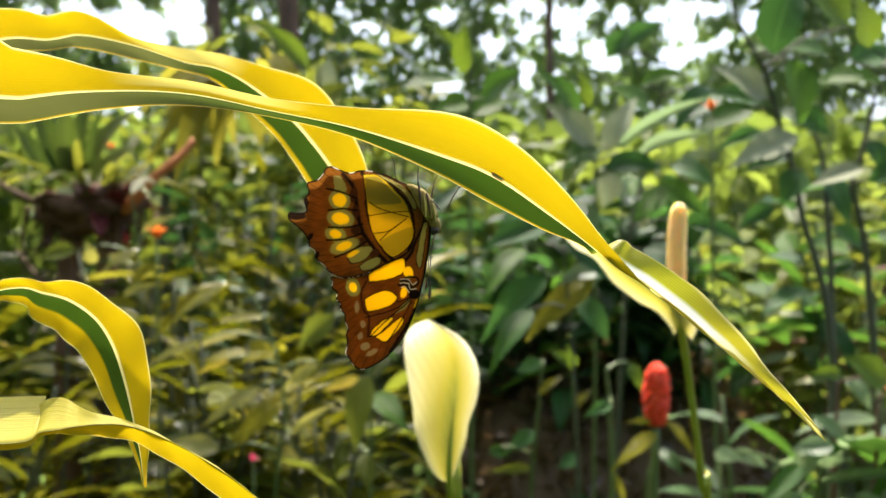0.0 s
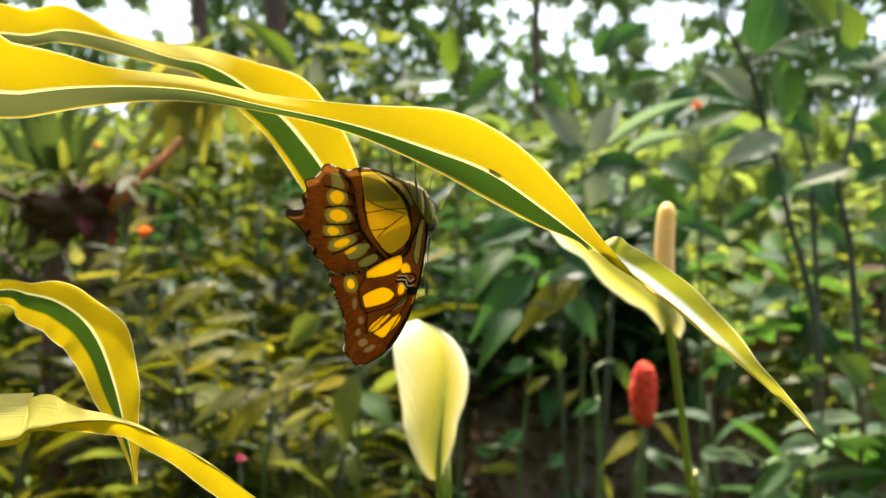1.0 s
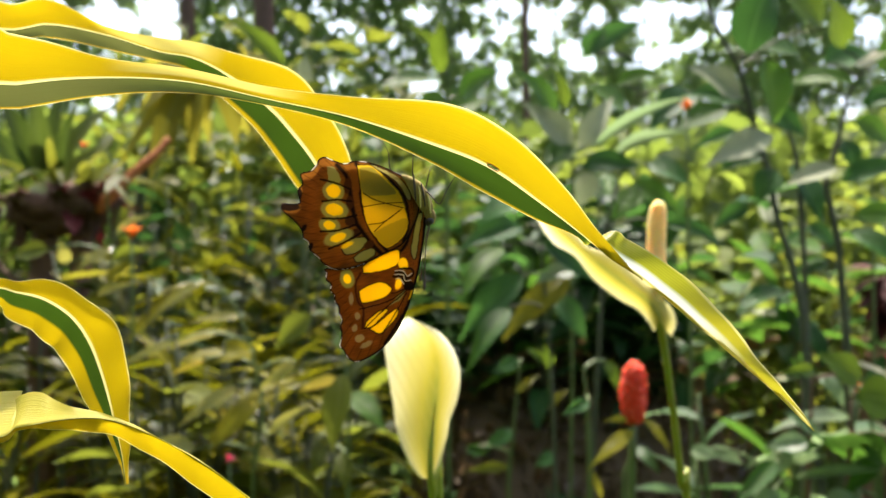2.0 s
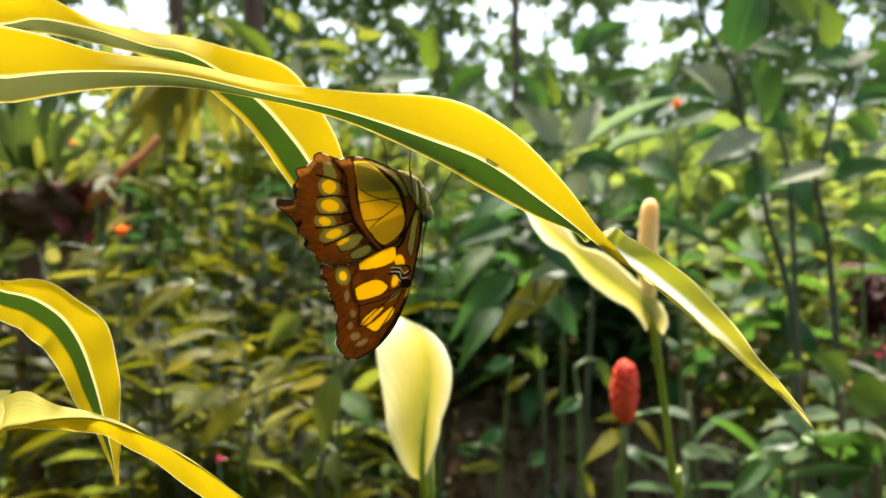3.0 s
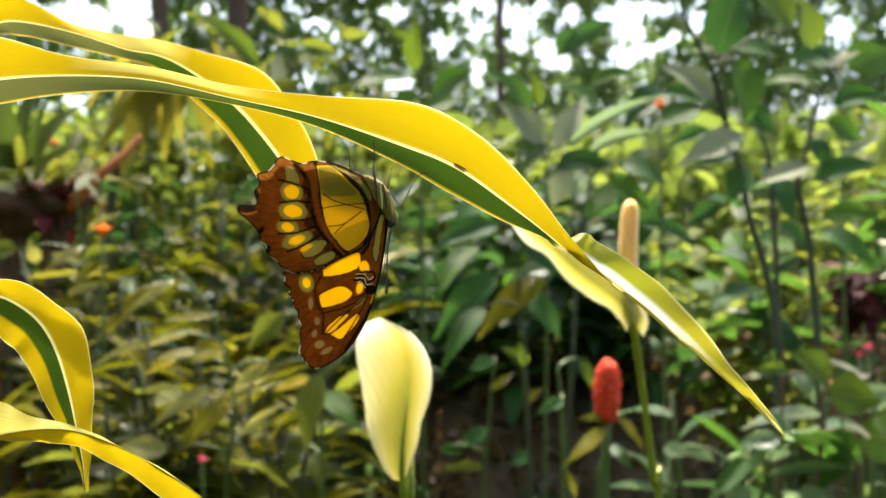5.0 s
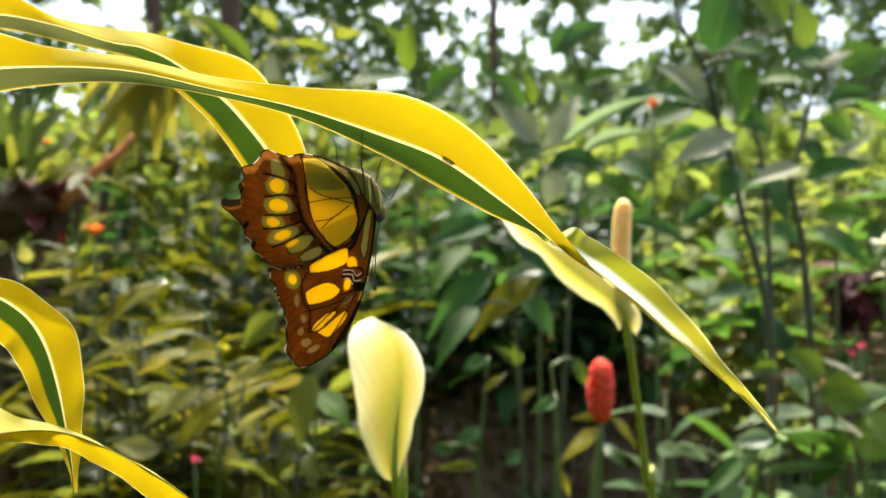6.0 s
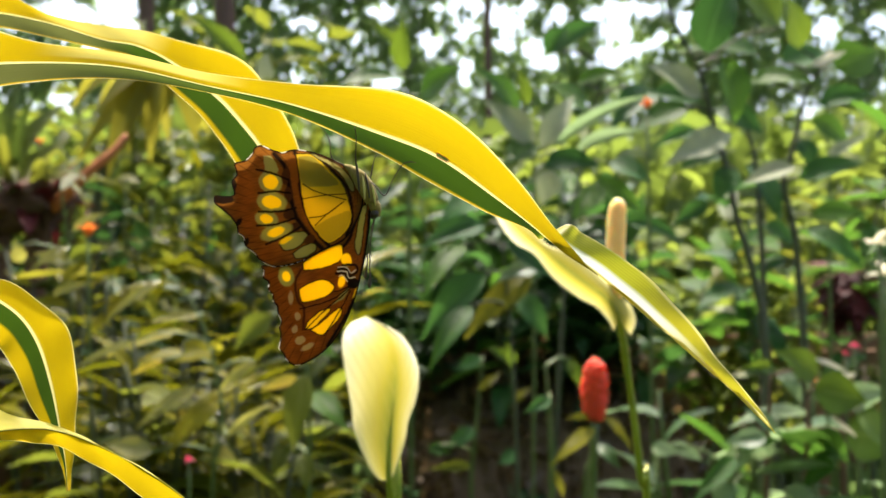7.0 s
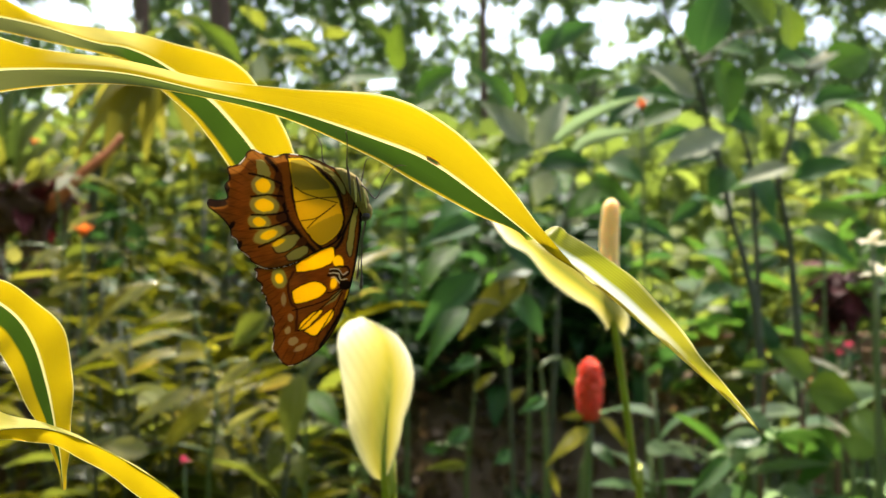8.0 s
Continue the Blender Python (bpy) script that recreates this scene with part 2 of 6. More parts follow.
def tube(bm, points, n=16, sides=8, ragged=0.0, seed=0):
    """A round stem through rows of x, y, z, radius."""
    rows = spline(points, n)
    rng = random.Random(seed)
    rings = []
    for i, row in enumerate(rows):
        ahead, behind = rows[min(i + 1, n)][:3], rows[max(i - 1, 0)][:3]
        t = Vector(ahead - behind).normalized()
        side = t.cross(Vector((0.31, 0.92, 0.24))).normalized()
        up = side.cross(t)
        r = max(row[3], 1e-5)
        rings.append([bm.verts.new(Vector(row[:3]) + (side * math.cos(a) + up * math.sin(a)) * r * (1 + ragged * rng.uniform(-1, 1))) for a in (2 * math.pi * k / sides for k in range(sides))])
    for a, b in zip(rings, rings[1:]):
        for k in range(sides):
            bm.faces.new((a[k], a[(k + 1) % sides], b[(k + 1) % sides], b[k]))
    bm.faces.new(rings[0][::-1])
    bm.faces.new(rings[-1])
    return bm


def folded(rows, angles):
    """Rows of x, y, z and the lengths of both halves, joined with the angles of the halves."""
    return [(x, y, z, a, p, b, q) for (x, y, z, a, b), (p, q) in zip(rows, angles)]


def ribbon(rows, origin, n=90, across=5, bow=0.06, hole=None):
    """A long blade folded on a line: rows of x, y, z of the fold, then length and angle of either half (0: upwards across the
    blade, 90: towards +Y). hole: the corner, in the blade's own u and v, of one piece left out."""
    bm = bmesh.new()
    uv_layer = bm.loops.layers.uv.new("UVMap")
    line = spline(rows, n)
    lines = []
    for i, row in enumerate(line):
        t = Vector(line[min(i + 1, n)][:3] - line[max(i - 1, 0)][:3])
        up = Vector((-t.z, 0, t.x)).normalized()
        away = Vector((0, 1, 0))
        verts = []
        for k in range(-across, across + 1):
            s = k / across
            length, angle = (row[3], row[4]) if s > 0 else (row[5], row[6])
            a = radians(angle)
            d = up * math.cos(a) + away * math.sin(a)
            cup = (away * math.cos(a) - up * math.sin(a)) * (bow * length * math.sin(math.pi * abs(s)))
            if s < 0:
                cup = -cup
            ripple = 0.0006 * math.sin(i * 0.33 + s * 2) * abs(s)
            verts.append((bm.verts.new(Vector(row[:3]) - Vector(origin) + d * abs(s) * max(length, 2e-4) + cup + away * ripple), ((s + 1) / 2, i / n)))
        lines.append(verts)
    for a, b in zip(lines, lines[1:]):
        for k in range(2 * across):
            quad = (a[k], a[k + 1], b[k + 1], b[k])
            if hole and quad[0][1] == hole:
                continue
            face = bm.faces.new([q[0] for q in quad])
            for loop, q in zip(face.loops, quad):
                loop[uv_layer].uv = q[1]
    return bm


def blade_mesh(name, length, width, droop, fold, material, seed=0, shape=0.75, n=9, wave=0.0, point=0.8):
    """A simple leaf that grows along +X from its stalk; droop bends it down, fold raises its halves."""
    me = bpy.data.meshes.new(name)
    verts, faces, uvs = [], [], []
    rng = random.Random(seed)
    twist = rng.uniform(-0.3, 0.3)
    x = z = 0.0
    for i in range(n + 1):
        t = i / n
        w = 0.5 * width * max(math.sin(math.pi * t ** shape) ** point if 0 < t < 1 else 0.0, 0.035)
        angle = -droop * t
        for k in range(-2, 3):
            s = k / 2
            lift = abs(s) * w * fold + wave * width * math.sin(9 * t + 2 * s) * abs(s)
            y = s * w
            verts.append((x - lift * math.sin(angle), y * math.cos(twist * t), z + lift * math.cos(angle) + y * math.sin(twist * t)))
            uvs.append(((s + 1) / 2, t))
        x += math.cos(angle) * length / n
        z += math.sin(angle) * length / n
    for i in range(n):
        for k in range(4):
            a = i * 5 + k
            faces.append((a, a + 1, a + 6, a + 5))
    me.from_pydata(verts, [], faces)
    layer = me.uv_layers.new(name="UVMap")
    for loop in me.loops:
        layer.data[loop.index].uv = uvs[loop.vertex_index]
    for p in me.polygons:
        p.use_smooth = True
    me.materials.append(material)
    return me


def place_leaf(me, parent, loc, azimuth, pitch, roll=0.0, scale=1.0, name="leaf"):
    ob = new(name, me)
    ob.parent = parent
    ob.location = loc
    ob.rotation_euler = Euler((roll, -pitch, azimuth))
    ob.scale = (scale, scale, scale)
    return ob


def blades(kind, material, length, width, count=4, shape=0.75, droop=(0.3, 1.3), fold=(0.1, 0.45), point=0.8):
    rng = random.Random(kind)
    return [blade_mesh(kind, length * rng.uniform(0.85, 1.15), width * rng.uniform(0.85, 1.15), rng.uniform(*droop), rng.uniform(*fold), material, i, shape, wave=rng.uniform(0, 0.05), point=point) for i in range(count)]


def shrub(name, label, category, loc, height, stems, per_stem, meshes, seed, spread=0.25, stem=None, low=0.25, radius=0.008, group="", pitch=(-0.3, 0.7), scale=(0.7, 1.15), lean=(0, 0), fan=False):
    """Stems that rise from one root, each with leaves set round it up to its top."""
    rng = random.Random(seed)
    root = thing(name, label, category, loc, group)
    for s in range(stems):
        az = rng.uniform(0, 2 * math.pi)
        reach = spread * rng.uniform(0.3, 1.0)
        h = height * rng.uniform(0.8, 1.05)
        top = Vector((math.cos(az) * reach + lean[0], math.sin(az) * reach + lean[1], h))
        points = [(0.03 * math.cos(az), 0.03 * math.sin(az), 0, radius * 1.3)]
        for f in (0.33, 0.66, 1.0):
            points.append((top.x * f ** 1.3 + rng.uniform(-0.02, 0.02), top.y * f ** 1.3 + rng.uniform(-0.02, 0.02), h * f, radius * (1.25 - 0.8 * f)))
        part("stem", tube(bmesh.new(), points, 10, 6), stem or M_STEM, root)
        line = spline(points, 40)
        turn = rng.uniform(0, 6.28)
        for k in range(per_stem):
            f = low + (1 - low) * (k + rng.uniform(0, 0.6)) / per_stem
            at = line[min(40, int(f * 40))]
            turn += 2.4 + rng.uniform(-0.5, 0.5)
            if fan:
                turn = math.pi * (k % 2) + rng.uniform(-0.75, 0.75)
            p = rng.uniform(*pitch) + (0.35 if f > 0.9 else 0)
            place_leaf(rng.choice(meshes), root, at[:3], turn, p, rng.uniform(-0.5, 0.5), rng.uniform(*scale))
    return root


# ---- ground ----
def bank(x, y):
    """Height of the earth bank behind the flowers."""
    return 0.95 * math.exp(-((x - 0.4) / 0.62) ** 4 - ((y - 3.0) / 0.42) ** 2)


def build_ground():
    bm = bmesh.new()
    steps = [-60, -30, -15, -8] + [x * 0.2 for x in range(-30, 31)] + [8, 15, 30, 60]
    grid = [[bm.verts.new((x, y + 4, 0.06 * noise.noise(Vector((x * 0.7, y * 0.7, 0))) + 0.7 * math.exp(-((x - 1.9) / 0.9) ** 2 - ((y - 1.5) / 0.7) ** 2) + bank(x, y + 4))) for x in steps] for y in steps]
    for a, b in zip(grid, grid[1:]):
        for k in range(len(steps) - 1):
            bm.faces.new((a[k], a[k + 1], b[k + 1], b[k]))
    tagged(part("ground", bm, M_SOIL), "bare brown soil under the garden plants", "ground", kind="structure")


build_ground()


# ---- the variegated plant with the resting butterfly ----
CANE = (-0.27, 0.27, 0.0)
TEAR = 45


def build_variegated_plant():
    plant = thing("variegated_dracaena", "young dracaena with arching yellow and green striped leaves", "plant", CANE)
    part("stem", tube(bmesh.new(), [(0, 0, 0, 0.011), (0.006, 0.004, 0.4, 0.01), (-0.004, 0.0, 0.8, 0.009), (0.0, 0.0, 1.24, 0.008)], 24, 10, 0.05), M_STEM, plant, "slender ringed green cane")
    made = {}
    for key, rows, origin, material, label in (
            ("main", MAIN_LEAF, LEAF_ROWS, M_LEAF, "long drooping yellow leaf with a dark green stripe beneath"),
            ("back", BACK_LEAF, BACK_LEAF_ROWS, M_BACK_LEAF, "arching yellow leaf with a green middle stripe"),
            ("side", SIDE_LEAF, SIDE_LEAF_ROWS, M_SIDE_LEAF, "broad yellow leaf with a green middle stripe, bent over"),
            ("low", LOW_LEAF, LOW_LEAF_ROWS, M_LOW_LEAF, "folded yellow leaf with a pale upper face")):
        pivot = [m for t, m in origin if t == 3.5][0].translation
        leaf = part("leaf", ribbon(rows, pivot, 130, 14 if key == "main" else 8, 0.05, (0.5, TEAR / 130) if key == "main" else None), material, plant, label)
        made[key] = leaf
        if key == "main":
            corners = [leaf.data.vertices[r * 29 + k].co for r, k in ((TEAR, 14), (TEAR, 15), (TEAR + 1, 15), (TEAR + 1, 14), (TEAR, 14))]
            part("scar_rim", tube(bmesh.new(), [(*(c + Vector((0, -0.0002, 0))), 0.00013) for c in corners], 32, 6), M_TWIG, leaf, "brown rim of a small tear")
    return plant, made


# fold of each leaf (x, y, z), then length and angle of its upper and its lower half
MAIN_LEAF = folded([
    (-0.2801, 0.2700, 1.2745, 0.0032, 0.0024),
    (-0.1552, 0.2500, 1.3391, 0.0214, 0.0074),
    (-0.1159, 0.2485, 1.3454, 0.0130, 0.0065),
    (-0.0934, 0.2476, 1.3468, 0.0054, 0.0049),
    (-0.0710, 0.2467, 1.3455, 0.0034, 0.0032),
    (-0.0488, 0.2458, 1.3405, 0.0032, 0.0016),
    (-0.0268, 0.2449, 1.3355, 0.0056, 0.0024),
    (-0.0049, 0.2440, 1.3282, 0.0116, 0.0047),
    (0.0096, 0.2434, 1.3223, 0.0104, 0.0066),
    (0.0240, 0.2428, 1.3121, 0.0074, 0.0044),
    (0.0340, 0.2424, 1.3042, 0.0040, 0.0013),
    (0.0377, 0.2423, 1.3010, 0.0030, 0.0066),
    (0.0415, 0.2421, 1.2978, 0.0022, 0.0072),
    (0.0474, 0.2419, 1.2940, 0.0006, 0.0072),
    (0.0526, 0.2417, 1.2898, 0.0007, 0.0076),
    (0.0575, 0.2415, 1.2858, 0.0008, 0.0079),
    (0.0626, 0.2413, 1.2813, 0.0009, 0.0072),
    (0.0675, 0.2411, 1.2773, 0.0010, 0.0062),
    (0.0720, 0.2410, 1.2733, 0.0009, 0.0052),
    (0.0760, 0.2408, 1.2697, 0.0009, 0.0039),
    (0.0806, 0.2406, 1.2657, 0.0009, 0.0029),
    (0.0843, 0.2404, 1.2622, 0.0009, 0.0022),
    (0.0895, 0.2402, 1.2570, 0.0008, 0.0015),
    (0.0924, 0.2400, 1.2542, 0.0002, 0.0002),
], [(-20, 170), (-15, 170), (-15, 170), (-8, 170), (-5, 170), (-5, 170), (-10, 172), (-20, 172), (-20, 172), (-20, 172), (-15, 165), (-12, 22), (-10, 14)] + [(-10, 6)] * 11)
BACK_LEAF = folded([
    (-0.2818, 0.2900, 1.2933, 0.0034, 0.0026),
    (-0.1873, 0.3200, 1.3687, 0.0114, 0.0057),
    (-0.1492, 0.3200, 1.3763, 0.0084, 0.0038),
    (-0.1378, 0.3200, 1.3778, 0.0080, 0.0046),
    (-0.1197, 0.3200, 1.3744, 0.0026, 0.0049),
    (-0.1016, 0.3200, 1.3687, 0.0047, 0.0034),
    (-0.0902, 0.3200, 1.3666, 0.0052, 0.0046),
    (-0.0788, 0.3200, 1.3611, 0.0080, 0.0072),
    (-0.0645, 0.3200, 1.3501, 0.0152, 0.0086),
    (-0.0560, 0.3200, 1.3411, 0.0145, 0.0095),
    (-0.0474, 0.3200, 1.3297, 0.0124, 0.0103),
    (-0.0388, 0.3200, 1.3135, 0.0069, 0.0069),
    (-0.0350, 0.3200, 1.3021, 0.0008, 0.0008),
], [(-15, 170), (-15, 170), (-15, 170), (-10, 170), (-8, 170), (-8, 170), (-8, 170), (-8, 170), (-15, 170), (-15, 170), (-15, 170), (-15, 170), (-15, 170)])
SIDE_LEAF = folded([
    (-0.2922, 0.2850, 1.2561, 0.0024, 0.0020),
    (-0.1668, 0.2850, 1.2824, 0.0025, 0.0020),
    (-0.1422, 0.2850, 1.2880, 0.0031, 0.0047),
    (-0.1329, 0.2850, 1.2869, 0.0034, 0.0095),
    (-0.1244, 0.2850, 1.2847, 0.0066, 0.0114),
    (-0.1163, 0.2850, 1.2793, 0.0080, 0.0122),
    (-0.1109, 0.2850, 1.2714, 0.0110, 0.0108),
    (-0.1062, 0.2840, 1.2596, 0.0088, 0.0090),
    (-0.1026, 0.2820, 1.2482, 0.0057, 0.0047),
    (-0.0998, 0.2800, 1.2394, 0.0030, 0.0018),
    (-0.0977, 0.2780, 1.2304, 0.0007, 0.0005),
], [(-15, 170), (-15, 170), (-15, 170), (-15, 170), (-15, 170), (-15, 170), (-15, 170), (-15, 170), (-15, 170), (-15, 170), (-15, 170)])
LOW_LEAF = folded([
    (-0.2749, 0.2650, 1.2529, 0.0022, 0.0019),
    (-0.1389, 0.2500, 1.2490, 0.0200, 0.0021),
    (-0.1166, 0.2500, 1.2524, 0.0155, 0.0009),
    (-0.1091, 0.2500, 1.2538, 0.0089, 0.0021),
    (-0.1002, 0.2500, 1.2549, 0.0037, 0.0039),
    (-0.0920, 0.2500, 1.2544, 0.0018, 0.0043),
    (-0.0824, 0.2500, 1.2512, 0.0003, 0.0054),
    (-0.0720, 0.2500, 1.2459, 0.0001, 0.0065),
    (-0.0601, 0.2500, 1.2381, 0.0001, 0.0074),
    (-0.0467, 0.2500, 1.2265, 0.0001, 0.0068),
    (-0.0333, 0.2500, 1.2124, 0.0001, 0.0030),
], [(60, 165), (60, 165), (60, 165), (60, 165), (60, 165), (60, 165), (60, 165), (60, 165), (60, 165), (60, 165), (60, 165)])

BUTTERFLY_ROWS = [
    (0, pose(-0.0294, 0.2540, 1.2976, -0.12, -0.09, 0.25)),
    (0.5, pose(-0.0282, 0.2582, 1.2972, -0.22, 0.15, 0.20)),
    (1, pose(-0.0281, 0.2552, 1.2981, 0.04, -0.13, 0.23)),
    (1.5, pose(-0.0279, 0.2544, 1.2981, 0.16, -0.24, 0.21)),
    (3, pose(-0.0261, 0.2545, 1.2988, 0.03, 0.13, -0.14)),
    (3.5, pose(-0.0263, 0.2521, 1.2986, 0.00, 0.00, 0.00)),
    (4, pose(-0.0275, 0.2496, 1.2987, 0.15, -0.14, 0.01)),
    (4.5, pose(-0.0280, 0.2510, 1.2980, -0.06, -0.28, 0.36)),
    (6, pose(-0.0285, 0.2450, 1.2988, 0.17, -0.31, 0.42)),
    (6.5, pose(-0.0284, 0.2432, 1.2993, 0.19, -0.30, 0.40)),
    (7, pose(-0.0284, 0.2439, 1.2993, 0.23, -0.47, 0.47)),
    (7.5, pose(-0.0286, 0.2435, 1.2995, 0.30, -0.65, 0.58)),
    (8, pose(-0.0291, 0.2442, 1.2990, 0.32, -0.75, 0.77)),
]
LEAF_ROWS = [
    (0, pose(0.0201, 0.2404, 1.3015, 0.28, -0.65, 0.18)),
    (0.5, pose(0.0215, 0.2440, 1.3013, -0.04, -0.41, -0.05)),
    (1, pose(0.0214, 0.2419, 1.3021, 0.26, -0.42, 0.18)),
    (1.5, pose(0.0214, 0.2426, 1.3022, -0.27, -0.26, -0.25)),
    (3, pose(0.0234, 0.2442, 1.3027, 0.04, 0.07, -0.04)),
    (3.5, pose(0.0230, 0.2425, 1.3027, 0.00, 0.00, 0.00)),
    (4, pose(0.0220, 0.2410, 1.3030, -0.02, -0.03, -0.59)),
    (4.5, pose(0.0219, 0.2422, 1.3022, -0.22, 0.09, -1.75)),
    (6, pose(0.0211, 0.2386, 1.3031, -0.07, 0.15, -1.94)),
    (6.5, pose(0.0207, 0.2376, 1.3038, -0.39, 0.11, -1.46)),
    (7, pose(0.0210, 0.2388, 1.3035, 0.06, 0.13, -1.62)),
    (7.5, pose(0.0204, 0.2387, 1.3040, -0.28, 0.10, -1.65)),
    (8, pose(0.0203, 0.2404, 1.3035, -0.47, 0.23, -2.59)),
]
BACK_LEAF_ROWS = [
    (0, pose(-0.0788, 0.3266, 1.3530, -0.03, 0.86, -0.05)),
    (0.5, pose(-0.0778, 0.3226, 1.3521, -0.00, 0.87, -0.01)),
    (1, pose(-0.0780, 0.3190, 1.3527, 0.01, 0.64, 0.01)),
    (1.5, pose(-0.0782, 0.3171, 1.3524, 0.02, 0.28, 0.04)),
    (3, pose(-0.0784, 0.3201, 1.3539, -0.01, -0.06, -0.02)),
    (3.5, pose(-0.0784, 0.3200, 1.3538, 0.00, 0.00, 0.00)),
    (4, pose(-0.0790, 0.3201, 1.3540, 0.01, 0.23, 0.03)),
    (4.5, pose(-0.0791, 0.3256, 1.3539, -0.04, 0.50, -0.07)),
    (6, pose(-0.0798, 0.3222, 1.3552, 0.01, -0.24, 0.02)),
    (6.5, pose(-0.0808, 0.3259, 1.3565, -0.03, -0.37, -0.06)),
    (7, pose(-0.0804, 0.3247, 1.3560, -0.01, -0.39, -0.01)),
    (7.5, pose(-0.0812, 0.3262, 1.3568, -0.05, -0.38, -0.10)),
    (8, pose(-0.0795, 0.3169, 1.3545, 0.03, -0.45, 0.06)),
]
SIDE_LEAF_ROWS = [
    (0, pose(-0.0988, 0.2606, 1.2644, -0.55, 1.27, 0.35)),
    (0.5, pose(-0.0992, 0.2614, 1.2645, -0.49, -0.02, -0.23)),
    (1, pose(-0.1003, 0.2619, 1.2642, -0.02, -0.02, -0.03)),
    (1.5, pose(-0.1006, 0.2622, 1.2637, 0.36, -0.21, 0.05)),
    (3, pose(-0.1011, 0.2662, 1.2634, 0.44, -0.12, -0.10)),
    (3.5, pose(-0.1011, 0.2667, 1.2631, 0.00, -0.00, 0.00)),
    (4, pose(-0.1010, 0.2656, 1.2635, -0.39, 0.77, 0.22)),
    (4.5, pose(-0.0998, 0.2641, 1.2638, -0.81, 1.34, 0.37)),
    (6, pose(-0.0998, 0.2665, 1.2632, -0.65, 3.18, 0.99)),
    (6.5, pose(-0.1007, 0.2695, 1.2629, -0.40, 3.56, 1.10)),
    (7, pose(-0.1006, 0.2696, 1.2629, -0.36, 3.16, 1.19)),
    (7.5, pose(-0.1017, 0.2712, 1.2628, -0.48, 3.31, 1.27)),
    (8, pose(-0.1005, 0.2676, 1.2633, -0.47, 3.26, 1.01)),
]
LOW_LEAF_ROWS = [
    (0, pose(-0.0921, 0.2503, 1.2537, -0.01, 0.47, -0.01)),
    (0.5, pose(-0.0917, 0.2498, 1.2543, 0.00, -0.05, 0.00)),
    (1, pose(-0.0925, 0.2494, 1.2547, 0.00, -0.01, 0.00)),
    (1.5, pose(-0.0927, 0.2493, 1.2545, 0.00, -0.00, 0.00)),
    (3, pose(-0.0920, 0.2499, 1.2552, -0.00, 0.03, -0.00)),
    (3.5, pose(-0.0919, 0.2500, 1.2546, 0.00, -0.00, 0.00)),
    (4, pose(-0.0925, 0.2504, 1.2541, -0.01, 0.55, -0.01)),
    (4.5, pose(-0.0917, 0.2498, 1.2538, -0.00, 0.05, -0.00)),
    (6, pose(-0.0908, 0.2493, 1.2532, -0.01, 0.55, -0.01)),
    (6.5, pose(-0.0909, 0.2498, 1.2534, -0.00, 0.07, -0.00)),
    (7, pose(-0.0906, 0.2494, 1.2537, -0.01, 0.60, -0.01)),
    (7.5, pose(-0.0912, 0.2495, 1.2539, -0.01, 0.60, -0.01)),
    (8, pose(-0.0918, 0.2507, 1.2534, -0.01, 0.60, -0.01)),
]


dracaena, striped_leaves = build_variegated_plant()


# ---- leaf kinds ----
CANE_LEAVES = {
    "mid": blades("leaf", M_BROAD, 0.2, 0.08, 3, 0.66, (0.4, 1.0), (0.25, 0.6), 1.25),
    "deep": blades("deep_leaf", M_DEEP, 0.2, 0.08, 3, 0.66, (0.4, 1.0), (0.25, 0.6), 1.25),
    "pale": blades("pale_leaf", M_PALE_UNDER, 0.2, 0.08, 3, 0.68, (0.3, 0.8), (0.2, 0.5), 1.2),
    "grey": blades("grey_leaf", M_GREY, 0.2, 0.08, 3, 0.66, (0.5, 1.1), (0.2, 0.5), 1.2),
    "fresh": blades("light_leaf", M_FRESH, 0.2, 0.08, 3, 0.66, (0.3, 0.8), (0.2, 0.5), 1.2),
    "moss": blades("mossy_leaf", M_MOSS, 0.2, 0.08, 3, 0.66, (0.3, 0.8), (0.2, 0.5), 1.2),
    "olive": blades("olive_leaf", M_PALE_LANCE, 0.2, 0.05, 3, 0.66, (0.4, 1.0), (0.1, 0.3), 1.15),
    "shine": blades("shiny_leaf", M_SHINE, 0.2, 0.05, 3, 0.66, (0.4, 1.0), (0.1, 0.3), 1.15),
    "gold": blades("gold_leaf", M_GOLD, 0.2, 0.05, 2, 0.75, (0.3, 0.8), (0.1, 0.3)),
    "cream": blades("cream_leaf", M_BLOOM, 0.2, 0.05, 2, 0.75, (0.2, 0.5), (0.1, 0.3)),
    "palm": blades("palm_blade", M_PALM, 0.4, 0.09, 3, 0.55, (0.3, 0.7), (0.1, 0.3)),
    "strap": blades("broad_strap", M_STRAP, 0.4, 0.07, 3, 0.5, (0.3, 0.8), (0.2, 0.5)),
}


